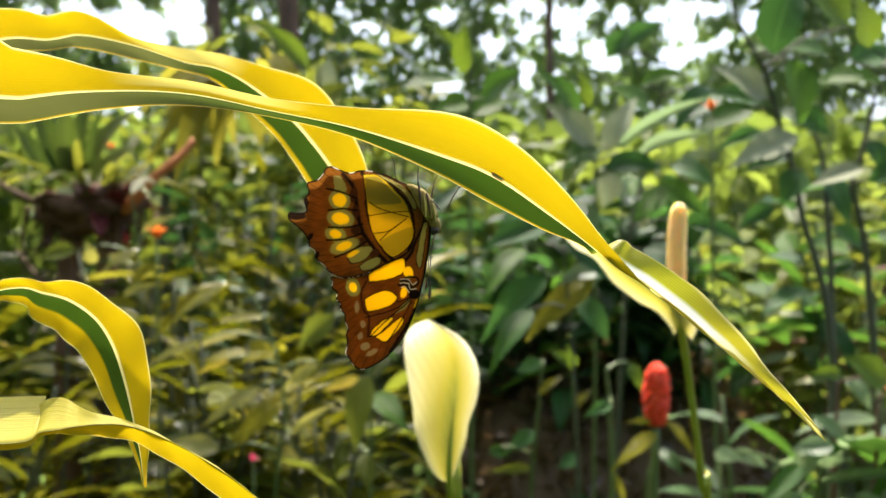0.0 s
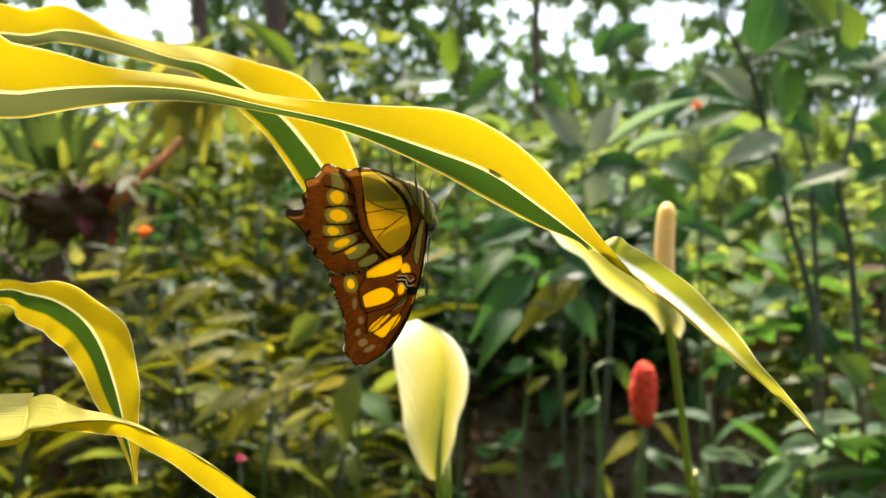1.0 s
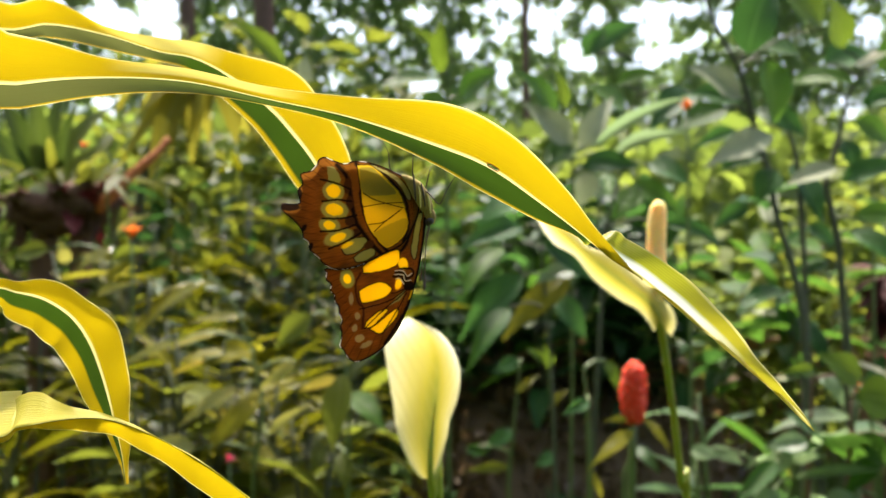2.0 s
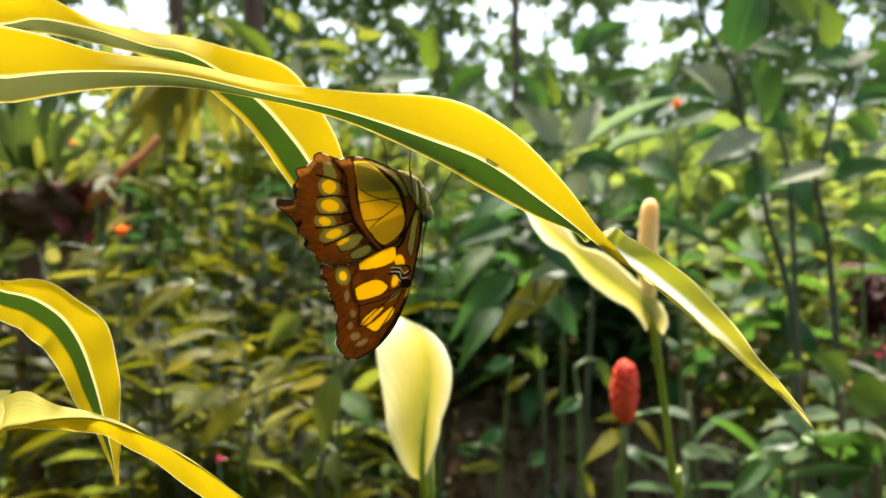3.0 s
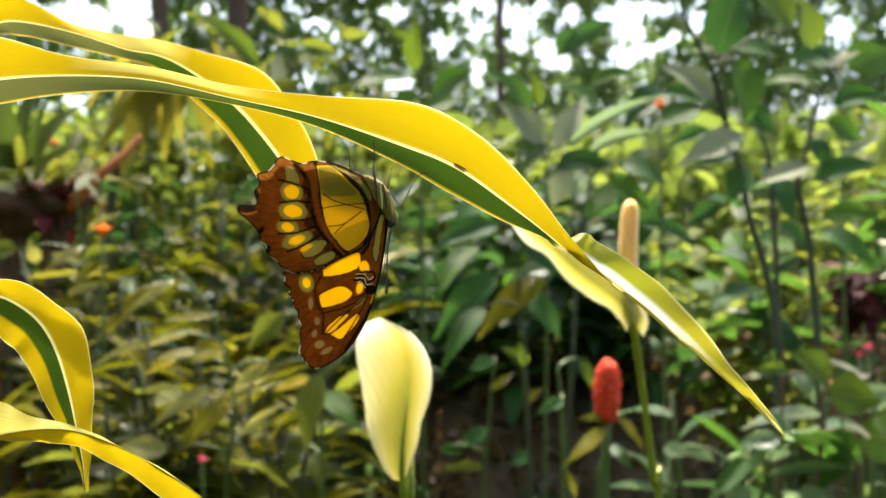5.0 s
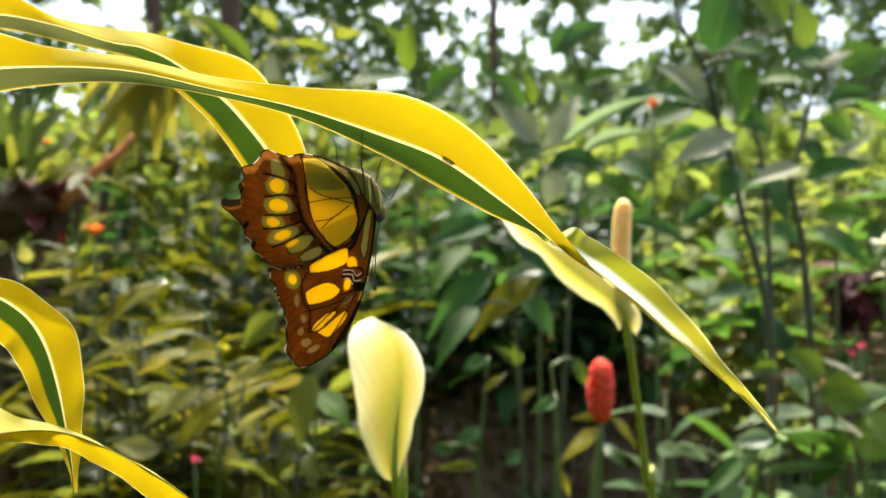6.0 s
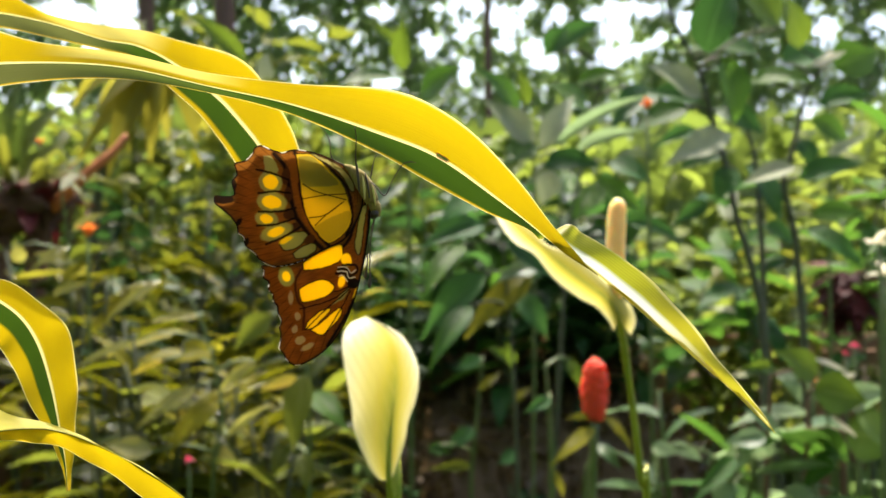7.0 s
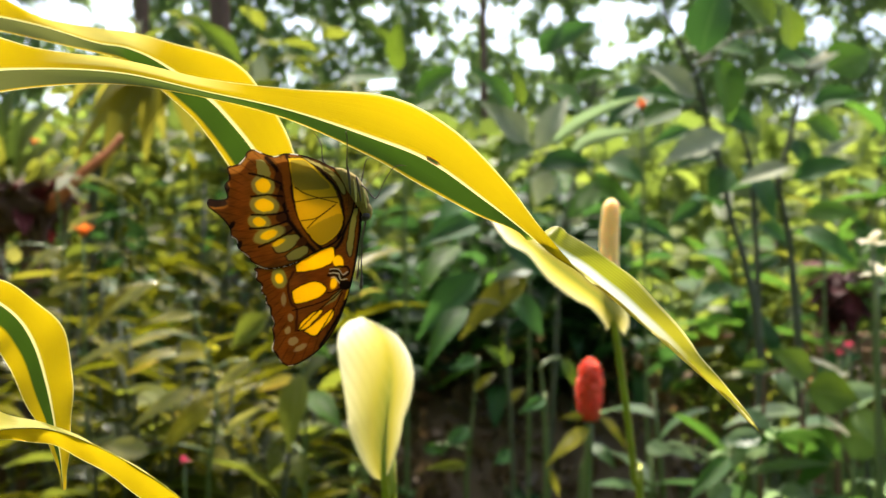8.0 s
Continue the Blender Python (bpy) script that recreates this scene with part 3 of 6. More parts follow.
def leaf_between(parent, kind, base, tip, width, roll, pick, name="leaf"):
    """A leaf from its stalk to its tip, its upper face rolled from the viewer's side up by roll degrees."""
    me = CANE_LEAVES[kind][pick % len(CANE_LEAVES[kind])]
    rows = len(me.vertices) // 5
    chord = me.vertices[rows * 5 - 3].co - me.vertices[2].co
    span = max(v.co.y for v in me.vertices) - min(v.co.y for v in me.vertices)
    d = tip - base
    along = d.normalized()
    face = Vector((0, -1, 0))
    face = (face - along * face.dot(along)).normalized()
    options = [Matrix.Rotation(radians(a), 3, along) @ face for a in (roll, -roll)]
    face = max(options, key=lambda v: v.z)
    side = face.cross(along)
    frame3 = Matrix((along, side, face)).transposed().to_4x4()
    k = d.length / chord.length
    tilt = Matrix.Rotation(math.atan2(chord.z, chord.x), 4, "Y")
    ob = new(name, me)
    ob.parent = parent
    ob.matrix_basis = Matrix.Translation(base - Vector(parent.location)) @ frame3 @ tilt @ Matrix.Diagonal((k, width / max(math.cos(radians(roll)), 0.4) / span, k, 1))
    return ob


# ---- white lily flowers ----
def lofted(rows, origin, cup, n=60, across=10):
    """A cupped blade: rows of x, z of one margin, of the midrib and of the other margin, and the midrib's y."""
    bm = bmesh.new()
    uv_layer = bm.loops.layers.uv.new("UVMap")
    lines = []
    for i, (lx, lz, fx, fz, rx, rz, y) in enumerate(spline(rows, n)):
        verts = []
        for k in range(-across, across + 1):
            s = k / across
            ex, ez = (lx, lz) if s > 0 else (rx, rz)
            reach = math.hypot(ex - fx, ez - fz)
            a = abs(s)
            deep = cup * reach * (a ** 1.5) + 0.04 * reach * math.sin(i * 0.23 + 3 * s) * a - 0.35 * cup * reach * max(0.0, a - 0.82) / 0.18
            verts.append((bm.verts.new(Vector((fx + (ex - fx) * a, y + deep, fz + (ez - fz) * a)) - Vector(origin)), ((s + 1) / 2, i / n)))
        lines.append(verts)
    for a, b in zip(lines, lines[1:]):
        for k in range(2 * across):
            quad = (a[k], a[k + 1], b[k + 1], b[k])
            face = bm.faces.new([q[0] for q in quad])
            for loop, q in zip(face.loops, quad):
                loop[uv_layer].uv = q[1]
    return bm


def lily(name, stalk, spathe_rows, cup, spadix=None):
    root = thing("lily_flower", name, "flower", (stalk[0][0], stalk[0][1], 0), "white lily flowers")
    base = Vector(root.location)
    shift = lambda rows: [(r[0] - base.x, r[1] - base.y, *r[2:]) for r in rows]
    part("stalk", tube(bmesh.new(), shift(stalk), 30, 10), M_LILY_STEM, root, "smooth green stalk")
    part("spathe", lofted(spathe_rows, base, cup), M_SPATHE, root, "cream-white translucent spathe with a green middle")
    if spadix:
        part("spadix", knobbly(shift(spadix), 26, 40), M_SPADIX, root, "tan knobbly upright spadix")
    return root


def knobbly(points, sides, n, lift=0.07):
    """A spike whose surface is set with small round bumps."""
    bm = bmesh.new()
    rows = spline(points, n)
    rings = []
    for i, row in enumerate(rows):
        ring = []
        for k in range(sides):
            a = 2 * math.pi * (k + 0.5 * (i % 2)) / sides
            r = row[3] * (1 + lift * ((i + k) % 2))
            ring.append(bm.verts.new((row[0] + r * math.cos(a), row[1] + r * math.sin(a), row[2])))
        rings.append(ring)
    for a, b in zip(rings, rings[1:]):
        for k in range(sides):
            bm.faces.new((a[k], a[(k + 1) % sides], b[(k + 1) % sides], b[k]))
    bm.faces.new(rings[0][::-1])
    bm.faces.new(rings[-1])
    return bm


def spathe_material():
    n = Nodes("spathe")
    uv = n.add("ShaderNodeUVMap").outputs["UV"]
    sep = n.tree.nodes.new("ShaderNodeSeparateXYZ")
    n.link(uv, sep.inputs[0])
    side = n.math("ABSOLUTE", n.math("SUBTRACT", sep.outputs["X"], 0.5))
    drift = n.math("MULTIPLY", n.math("SUBTRACT", n.noise(60.0), 0.5), 0.08)
    reach = n.math("ADD", n.math("ADD", side, drift), n.math("MULTIPLY", n.math("POWER", sep.outputs["Y"], 4.0), 0.5))
    # beyond the green midrib: shadowed yellow middle and whiter, lit tip, painted in
    middle = n.ramp(reach, [(0.0, (0.13, 0.16, 0.01)), (0.035, (0.17, 0.19, 0.01)), (0.08, (0.26, 0.25, 0.012)), (0.17, (0.42, 0.34, 0.022)), (0.33, (0.57, 0.48, 0.12)), (0.47, (0.69, 0.62, 0.3)), (0.64, (0.8, 0.77, 0.58))])
    veins = n.add("ShaderNodeTexNoise", Scale=1.0, Detail=3.0)
    stretch = n.add("ShaderNodeMapping")
    stretch.inputs["Scale"].default_value = (40.0, 2.0, 1.0)
    n.link(uv, stretch.inputs["Vector"])
    n.link(stretch.outputs[0], veins.inputs["Vector"])
    color = n.mix(n.math("MULTIPLY", veins.outputs["Fac"], 0.3), middle, (0.62, 0.58, 0.16))
    slant = n.math("SINE", n.math("MULTIPLY", n.math("SUBTRACT", sep.outputs["Y"], n.math("MULTIPLY", side, 0.85)), 62.0))
    color = n.mix(n.math("MULTIPLY", n.math("POWER", n.math("ADD", n.math("MULTIPLY", slant, 0.5), 0.5), 6.0), 0.28), color, (0.46, 0.38, 0.08))
    return n.finish(color, 0.5, 0.5, None, n.bump(veins.outputs["Fac"], 0.3, 0.002))


M_SPATHE = spathe_material()
M_SPADIX = plain("spadix", (0.78, 0.54, 0.18), (0.9, 0.7, 0.34), 0.7, 300.0, 0.5, 0.001, 0.0, None, 0.012)
lily("white lily flower on a green stalk, its spathe hanging open", [(-0.0083, 0.5800, 0.0000, 0.0040), (-0.0108, 0.5700, 1.0766, 0.0038), (-0.0139, 0.5560, 1.1515, 0.0026), (-0.0150, 0.5510, 1.1655, 0.0021), (-0.0150, 0.5512, 1.1800, 0.0017), (-0.0138, 0.5555, 1.1980, 0.0009), (-0.0125, 0.5572, 1.2120, 0.0002)]
     , [
    (-0.0168, 1.1655, -0.0151, 1.1658, -0.0138, 1.1661, 0.552),
    (-0.0224, 1.1674, -0.0155, 1.1701, -0.0118, 1.1714, 0.552),
    (-0.0286, 1.1763, -0.0151, 1.178, -0.0092, 1.177, 0.553),
    (-0.0359, 1.1928, -0.0145, 1.1901, -0.0056, 1.1885, 0.555),
    (-0.0375, 1.2059, -0.0135, 1.2016, -0.0039, 1.1993, 0.556),
    (-0.0401, 1.2214, -0.0118, 1.2181, 0.0003, 1.2108, 0.556),
    (-0.0428, 1.2388, -0.0112, 1.2312, 0.0023, 1.2247, 0.555),
    (-0.0421, 1.2493, -0.0132, 1.2437, -0.0003, 1.2378, 0.553),
    (-0.0368, 1.2569, -0.0191, 1.2543, -0.0092, 1.251, 0.55),
    (-0.0283, 1.2609, -0.0276, 1.2609, -0.027, 1.2609, 0.548),
], 0.45
     )
lily("white lily flower with a long tan spadix and folded spathe", [(0.1732, 0.7000, 0.0000, 0.0040), (0.1711, 0.7000, 1.0256, 0.0030), (0.1633, 0.6900, 1.1321, 0.0028), (0.1529, 0.6800, 1.2033, 0.0026), (0.1438, 0.6680, 1.2487, 0.0030), (0.1418, 0.6680, 1.2646, 0.0030)]
     , [
    (0.1382, 1.2423, 0.141, 1.2509, 0.1504, 1.2391, 0.66),
    (0.1343, 1.2494, 0.1398, 1.2564, 0.1539, 1.2494, 0.66),
    (0.1249, 1.2596, 0.1327, 1.2651, 0.1496, 1.2611, 0.66),
    (0.1135, 1.2654, 0.1201, 1.2745, 0.1358, 1.2737, 0.657),
    (0.095, 1.2792, 0.1005, 1.2886, 0.1107, 1.2957, 0.653),
    (0.0813, 1.2957, 0.086, 1.3004, 0.0903, 1.3027, 0.65),
    (0.0675, 1.3035, 0.0722, 1.3114, 0.0809, 1.3153, 0.645),
    (0.0573, 1.3153, 0.0605, 1.3216, 0.066, 1.3271, 0.64),
    (0.0503, 1.3294, 0.0503, 1.3294, 0.051, 1.3302, 0.635),
], 0.4
     , [(0.1410, 0.6680, 1.2646, 0.0045), (0.1406, 0.6680, 1.2766, 0.0064), (0.1406, 0.6680, 1.3044, 0.0065), (0.1418, 0.6680, 1.3262, 0.0060), (0.1422, 0.6680, 1.3330, 0.0040), (0.1422, 0.6680, 1.3354, 0.0010)]
     )


# ---- red torch flower ----
def torch_flower():
    top = (0.2792, 1.5000, 1.1225)
    root = thing("torch_ginger", "red cone-shaped ginger flower on a tall stalk", "flower", (top[0], top[1], 0))
    h = top[2]
    part("stalk", tube(bmesh.new(), [(0.01, 0, 0, 0.008), (-0.01, 0, h * 0.5, 0.007), (0, 0, h - 0.08, 0.006)], 14, 8), M_STEM, root)
    profile = [(0, 0, h - 0.098, 0.006), (0, 0, h - 0.088, 0.013), (0, 0, h - 0.07, 0.0172), (0, 0, h - 0.042, 0.0185), (0, 0, h - 0.019, 0.0155), (0, 0, h - 0.007, 0.0105), (0, 0, h, 0.002)]
    part("cone", tube(bmesh.new(), profile, 16, 12), M_BRACT, root, "scarlet cone core")
    line = spline(profile, 40)
    rng = random.Random(5)
    shell = bmesh.new()
    bmesh.ops.create_icosphere(shell, subdivisions=2, radius=1.0)
    for v in shell.verts:
        v.co = Vector((v.co.x * 0.0035, v.co.y * 0.0062, v.co.z * 0.0075))
    first = part("bract", shell, M_BRACT, root)
    first.location = (line[8][3], 0, line[8][2])
    for k in range(120):
        f = k / 119
        row = line[int(4 + 35 * f)]
        a = 2.39996 * k
        ob = new("bract", first.data)
        ob.parent = root
        ob.location = (row[3] * math.cos(a), row[3] * math.sin(a), row[2] + rng.uniform(-0.003, 0.003))
        ob.rotation_euler = Euler((rng.uniform(-0.7, 0.7), rng.uniform(0.1, 0.6) if f < 0.75 else -0.3, a + rng.uniform(-0.2, 0.2)))
        ob.scale = Vector((1, 1, 1)) * (row[3] / 0.02 * 0.5 + 0.5) * rng.uniform(0.75, 1.15)
    for k, (x0, z0, x1, z1, width) in enumerate(((0.278, 1.018, 0.203, 0.962, 0.022), (0.268, 1.034, 0.226, 1.038, 0.011), (0.292, 1.036, 0.33, 0.985, 0.014))):
        leaf_between(root, "olive", Vector((x0, 1.49, z0)), Vector((x1, 1.46, z1)), width, 30, k)


M_BRACT = plain("red_bract", (0.6, 0.022, 0.008), (0.84, 0.085, 0.028), 0.6, 60.0, 0.2, 0.002, 0.0, None, 0.01)
torch_flower()

# ---- shrubs and tall gingers behind ----
LANCE = blades("lance_leaf", M_OLIVE, 0.25, 0.042, 6, 0.66, (0.5, 1.4), (0.15, 0.5), 1.2)
LANCE_PALE = blades("pale_lance_leaf", M_PALE_LANCE, 0.16, 0.034)
GINGER = blades("ginger_leaf", M_BROAD, 0.23, 0.09, 5, droop=(0.2, 0.9))
GINGER_PALE = blades("pale_ginger_leaf", M_PALE_UNDER, 0.21, 0.08, 3, droop=(0.2, 0.9))
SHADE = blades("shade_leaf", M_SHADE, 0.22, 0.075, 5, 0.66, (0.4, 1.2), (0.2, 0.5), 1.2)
GINGER_DEEP = blades("deep_ginger_leaf", M_DEEP, 0.22, 0.085, 5)
LIME = blades("lime_leaf", M_LIME, 0.17, 0.065, 4)
GREY = blades("blue_green_leaf", M_GREY, 0.15, 0.06, 4)
DIM = blades("dim_leaf", M_DARK_OLIVE, 0.18, 0.06, 3)
MOSS = blades("mossy_leaf", M_MOSS, 0.2, 0.08, 4)
STRAP = blades("strap_leaf", M_DARK_OLIVE, 0.42, 0.04, 4, 0.6, (0.8, 1.9))
PALM = blades("palm_leaflet", M_PALM, 0.42, 0.085, 4, 0.6, (0.2, 0.6))
WINE = blades("wine_leaf", M_WINE, 0.15, 0.07, 4)
GOLD = blades("gold_leaf", M_GOLD, 0.13, 0.035, 3)

rng = random.Random(11)
for i in range(16):
    x, y = -1.65 + 1.3 * (i % 8) / 7 + rng.uniform(-0.1, 0.1), (2.05 if i < 8 else 2.6) + rng.uniform(-0.15, 0.25)
    shrub("lance_leaf_shrub", "leafy shrub with narrow olive-green leaves", "shrub", (x, y, 0), (rng.uniform(1.3, 1.6) if x > -0.75 else rng.uniform(1.1, 1.3)) if i > 7 else rng.uniform(0.95, 1.25), 4, 9, LANCE + LANCE_PALE[:1] + (GOLD[:1] if i % 3 == 0 else []), 100 + i, 0.3, M_DARK_STEM, group="understorey shrubs", low=0.5, pitch=(-0.2, 0.9), scale=(0.7, 1.4), fan=True)
for i in range(5):
    shrub("lance_leaf_shrub", "leafy shrub with narrow olive-green leaves", "shrub", (-0.57 + 0.075 * i, 1.85 + 0.09 * (i % 2), 0), 1.02 + 0.05 * ((i * 3) % 4), 5, 9, LANCE + MOSS[:1], 160 + i, 0.16, M_DARK_STEM, group="understorey shrubs", low=0.6, pitch=(-0.1, 0.7), scale=(0.6, 1.0), fan=True)
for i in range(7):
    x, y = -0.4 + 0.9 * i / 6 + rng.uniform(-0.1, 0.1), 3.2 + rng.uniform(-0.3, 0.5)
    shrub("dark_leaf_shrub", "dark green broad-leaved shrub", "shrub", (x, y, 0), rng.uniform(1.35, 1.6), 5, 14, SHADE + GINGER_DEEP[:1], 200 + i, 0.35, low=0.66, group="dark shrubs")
for i in range(6):
    x, y = 0.4 + 1.7 * i / 5 + rng.uniform(-0.08, 0.08), 2.75 + rng.uniform(-0.15, 0.4)
    shrub("ginger_plant", "ginger plant with dark stems and broad green leaves", "plant", (x, y, 0), rng.uniform(1.5, 1.72), 3, 11, GINGER + GINGER_DEEP + GINGER_PALE[:1], 300 + i, 0.3, M_DARK_STEM, 0.7, 0.005, group="tall gingers", scale=(0.6, 1.0))
for i in range(12):
    x, y = 0.5 + 1.9 * i / 11 + rng.uniform(-0.1, 0.1), 3.9 + rng.uniform(-0.3, 0.4)
    shrub("lime_leaf_shrub", "sunlit shrub with yellow-green leaves", "shrub", (x, y, 0), rng.uniform(1.4, 1.85), 4, 20, LIME, 400 + i, 0.3, low=0.55 if i == 5 else 0.35, group="sunlit shrubs")
for i in range(4):
    shrub("lime_leaf_shrub", "sunlit shrub with yellow-green leaves", "shrub", (0.78 + 0.2 * i, 3.25 + 0.1 * (i % 2), 0), rng.uniform(1.2, 1.45), 4, 16, LIME + DIM[:2], 470 + i, 0.22, low=0.66, group="sunlit shrubs", scale=(0.5, 0.9))
for i in range(4):
    shrub("lime_leaf_shrub", "tall sunlit shrub with yellow-green leaves", "shrub", (-1.3 + 0.32 * i, 4.1 + 0.2 * (i % 2), 0), rng.uniform(2.1, 2.4), 6, 26, MOSS, 440 + i, 0.35, low=0.55, group="sunlit shrubs", scale=(0.6, 1.0))
for i in range(5):
    x, y = 0.6 + 0.75 * i / 4 + rng.uniform(-0.05, 0.05), 1.75 + rng.uniform(-0.15, 0.4)
    shrub("blue_green_plant", "low plant with glossy blue-green leaves", "plant", (x, y, 0), rng.uniform(0.8, 1.05), 5, 10, GREY + GINGER[:1], 500 + i, 0.2, group="low plants", low=0.4)
def wine_plant():
    root = thing("wine_leaf_plant", "tight tuft of dark wine-red leaves on a stem", "plant", (1.18, 2.6, 0))
    part("stem", tube(bmesh.new(), [(0.02, 0, 0, 0.012), (0.0, 0.01, 0.6, 0.01), (0, 0, 1.22, 0.005)], 16, 8), M_CANE, root)
    tuft = random.Random(610)
    for k in range(70):
        h = tuft.uniform(0, 1)
        a = 2.4 * k
        r = 0.062 * tuft.uniform(0.2, 1) * (0.35 + 0.65 * h)
        place_leaf(WINE[k % 4], root, (r * math.cos(a), r * math.sin(a), 1.11 + 0.14 * h), a, tuft.uniform(-1.2, 0.3), tuft.uniform(-0.4, 0.4), tuft.uniform(0.4, 0.62))


wine_plant()



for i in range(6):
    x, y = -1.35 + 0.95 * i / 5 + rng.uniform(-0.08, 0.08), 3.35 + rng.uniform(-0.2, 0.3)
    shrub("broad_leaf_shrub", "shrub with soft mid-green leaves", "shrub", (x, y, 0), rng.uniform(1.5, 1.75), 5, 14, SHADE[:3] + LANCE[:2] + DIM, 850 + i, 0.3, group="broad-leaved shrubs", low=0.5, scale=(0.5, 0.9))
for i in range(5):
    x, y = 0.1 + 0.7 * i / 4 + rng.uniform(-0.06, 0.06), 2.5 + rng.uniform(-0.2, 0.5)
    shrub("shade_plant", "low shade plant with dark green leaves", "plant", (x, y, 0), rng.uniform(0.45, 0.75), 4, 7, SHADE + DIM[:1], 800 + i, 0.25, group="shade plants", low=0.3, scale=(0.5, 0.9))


# ---- canes and low plants in front of the thicket, leaf by leaf ----
def cane_plant(name, label, stem_material, depth, radius, stem, leaves):
    """A cane through rows of x, z at one depth, with leaves: kind, x and z of stalk end and tip, width, roll."""
    root = thing(name, label, "plant", (stem[0][0], depth, 0), "canes with large leaves")
    rng = random.Random(name + str(depth))
    rows = [(x - stem[0][0], 0.012 * math.sin(5 * z), z, radius * (1.1 - 0.75 * k / (len(stem) - 1))) for k, (x, z) in enumerate(stem)]
    part("cane", tube(bmesh.new(), rows, 8 * len(rows), 8, 0.06, len(leaves)), stem_material, root)
    line = spline(rows, 80)
    for k, (kind, x0, z0, x1, z1, width, roll) in enumerate(leaves):
        reach = math.hypot(x1 - x0, z1 - z0)
        dy = rng.uniform(-0.06, 0.06)
        base = Vector((x0, depth + dy, z0))
        leaf_between(root, kind, base, Vector((x1, depth + dy + reach * rng.uniform(-0.5, 0.25), z1)), width, roll, k)
        local = base - root.location
        at = Vector(min(line, key=lambda p: (Vector(p[:3]) - local).length + max(0.0, p[2] - z0) * 2)[:3])
        if (at - local).length > 0.012:
            middle = (at + local) * 0.5 + Vector((0, 0, 0.12 * (at - local).length))
            part("petiole", tube(bmesh.new(), [(*at, 0.0035), (*middle, 0.0028), (*local, 0.002)], 6, 5), stem_material, root)
    return root


cane_plant("tall_ginger", "tall ginger plant with a long dark cane and broad leaves", M_DARK_STEM, 2.0, 0.0095, [(0.738, 0.0), (0.738, 0.04), (0.733, 0.775), (0.728, 1.111), (0.703, 1.271), (0.676, 1.361), (0.656, 1.468), (0.628, 1.563), (0.6, 1.67), (0.543, 1.777), (0.521, 1.848)], [
    ("pale", 0.606, 1.625, 0.481, 1.687, 0.069, 30),
    ("fresh", 0.747, 1.753, 0.64, 1.846, 0.074, 35),
    ("mid", 0.735, 1.715, 0.571, 1.725, 0.055, 50),
    ("deep", 0.596, 1.7, 0.65, 1.87, 0.08, 35),
    ("mid", 0.635, 1.696, 0.664, 1.549, 0.088, 30),
    ("deep", 0.635, 1.599, 0.731, 1.537, 0.062, 30),
    ("pale", 0.647, 1.534, 0.509, 1.47, 0.059, 30),
    ("deep", 0.667, 1.506, 0.552, 1.465, 0.038, 40),
    ("deep", 0.67, 1.468, 0.623, 1.394, 0.057, 20),
    ("deep", 0.616, 1.399, 0.546, 1.346, 0.036, 20),
    ("deep", 0.608, 1.615, 0.485, 1.637, 0.048, 40),
    ("mid", 0.572, 1.599, 0.447, 1.537, 0.055, 35),
])
cane_plant("tall_ginger", "tall ginger plant with a long dark cane and broad leaves", M_DARK_STEM, 2.12, 0.0101, [(0.87, 0.0), (0.87, 0.027), (0.868, 0.744), (0.863, 1.074), (0.856, 1.2), (0.849, 1.314), (0.835, 1.39), (0.824, 1.453), (0.844, 1.516), (0.863, 1.598), (0.878, 1.654), (0.913, 1.705)], [
    ("fresh", 0.868, 1.753, 0.827, 1.874, 0.083, 25),
    ("deep", 0.84, 1.725, 0.96, 1.75, 0.071, 35),
    ("mid", 0.931, 1.7, 1.037, 1.74, 0.093, 25),
    ("cream", 0.878, 1.705, 0.946, 1.734, 0.02, 20),
    ("mid", 0.762, 1.682, 0.906, 1.667, 0.055, 40),
    ("deep", 0.903, 1.622, 1.019, 1.644, 0.048, 40),
    ("mid", 0.888, 1.588, 0.989, 1.533, 0.061, 30),
    ("pale", 0.903, 1.495, 0.998, 1.55, 0.023, 30),
    ("pale", 0.842, 1.483, 0.724, 1.437, 0.043, 35),
    ("deep", 0.85, 1.541, 0.868, 1.473, 0.053, 20),
    ("deep", 0.837, 1.45, 0.97, 1.487, 0.05, 35),
    ("mid", 0.863, 1.369, 0.981, 1.372, 0.043, 40),
    ("deep", 0.868, 1.342, 0.974, 1.256, 0.05, 30),
])
cane_plant("tall_ginger", "tall ginger plant with a long dark cane and broad leaves", M_DARK_STEM, 2.3, 0.0096, [(0.84, 0.0), (0.84, 0.697), (0.84, 1.137), (0.835, 1.356), (0.826, 1.507), (0.805, 1.589), (0.796, 1.671)], [
    ("deep", 0.821, 1.509, 0.873, 1.353, 0.068, 25),
    ("deep", 0.914, 1.269, 0.821, 1.244, 0.036, 30),
    ("deep", 0.692, 1.594, 0.58, 1.545, 0.038, 30),
    ("mid", 0.796, 1.668, 0.706, 1.739, 0.055, 40),
    ("deep", 0.829, 1.356, 0.898, 1.301, 0.047, 30),
])
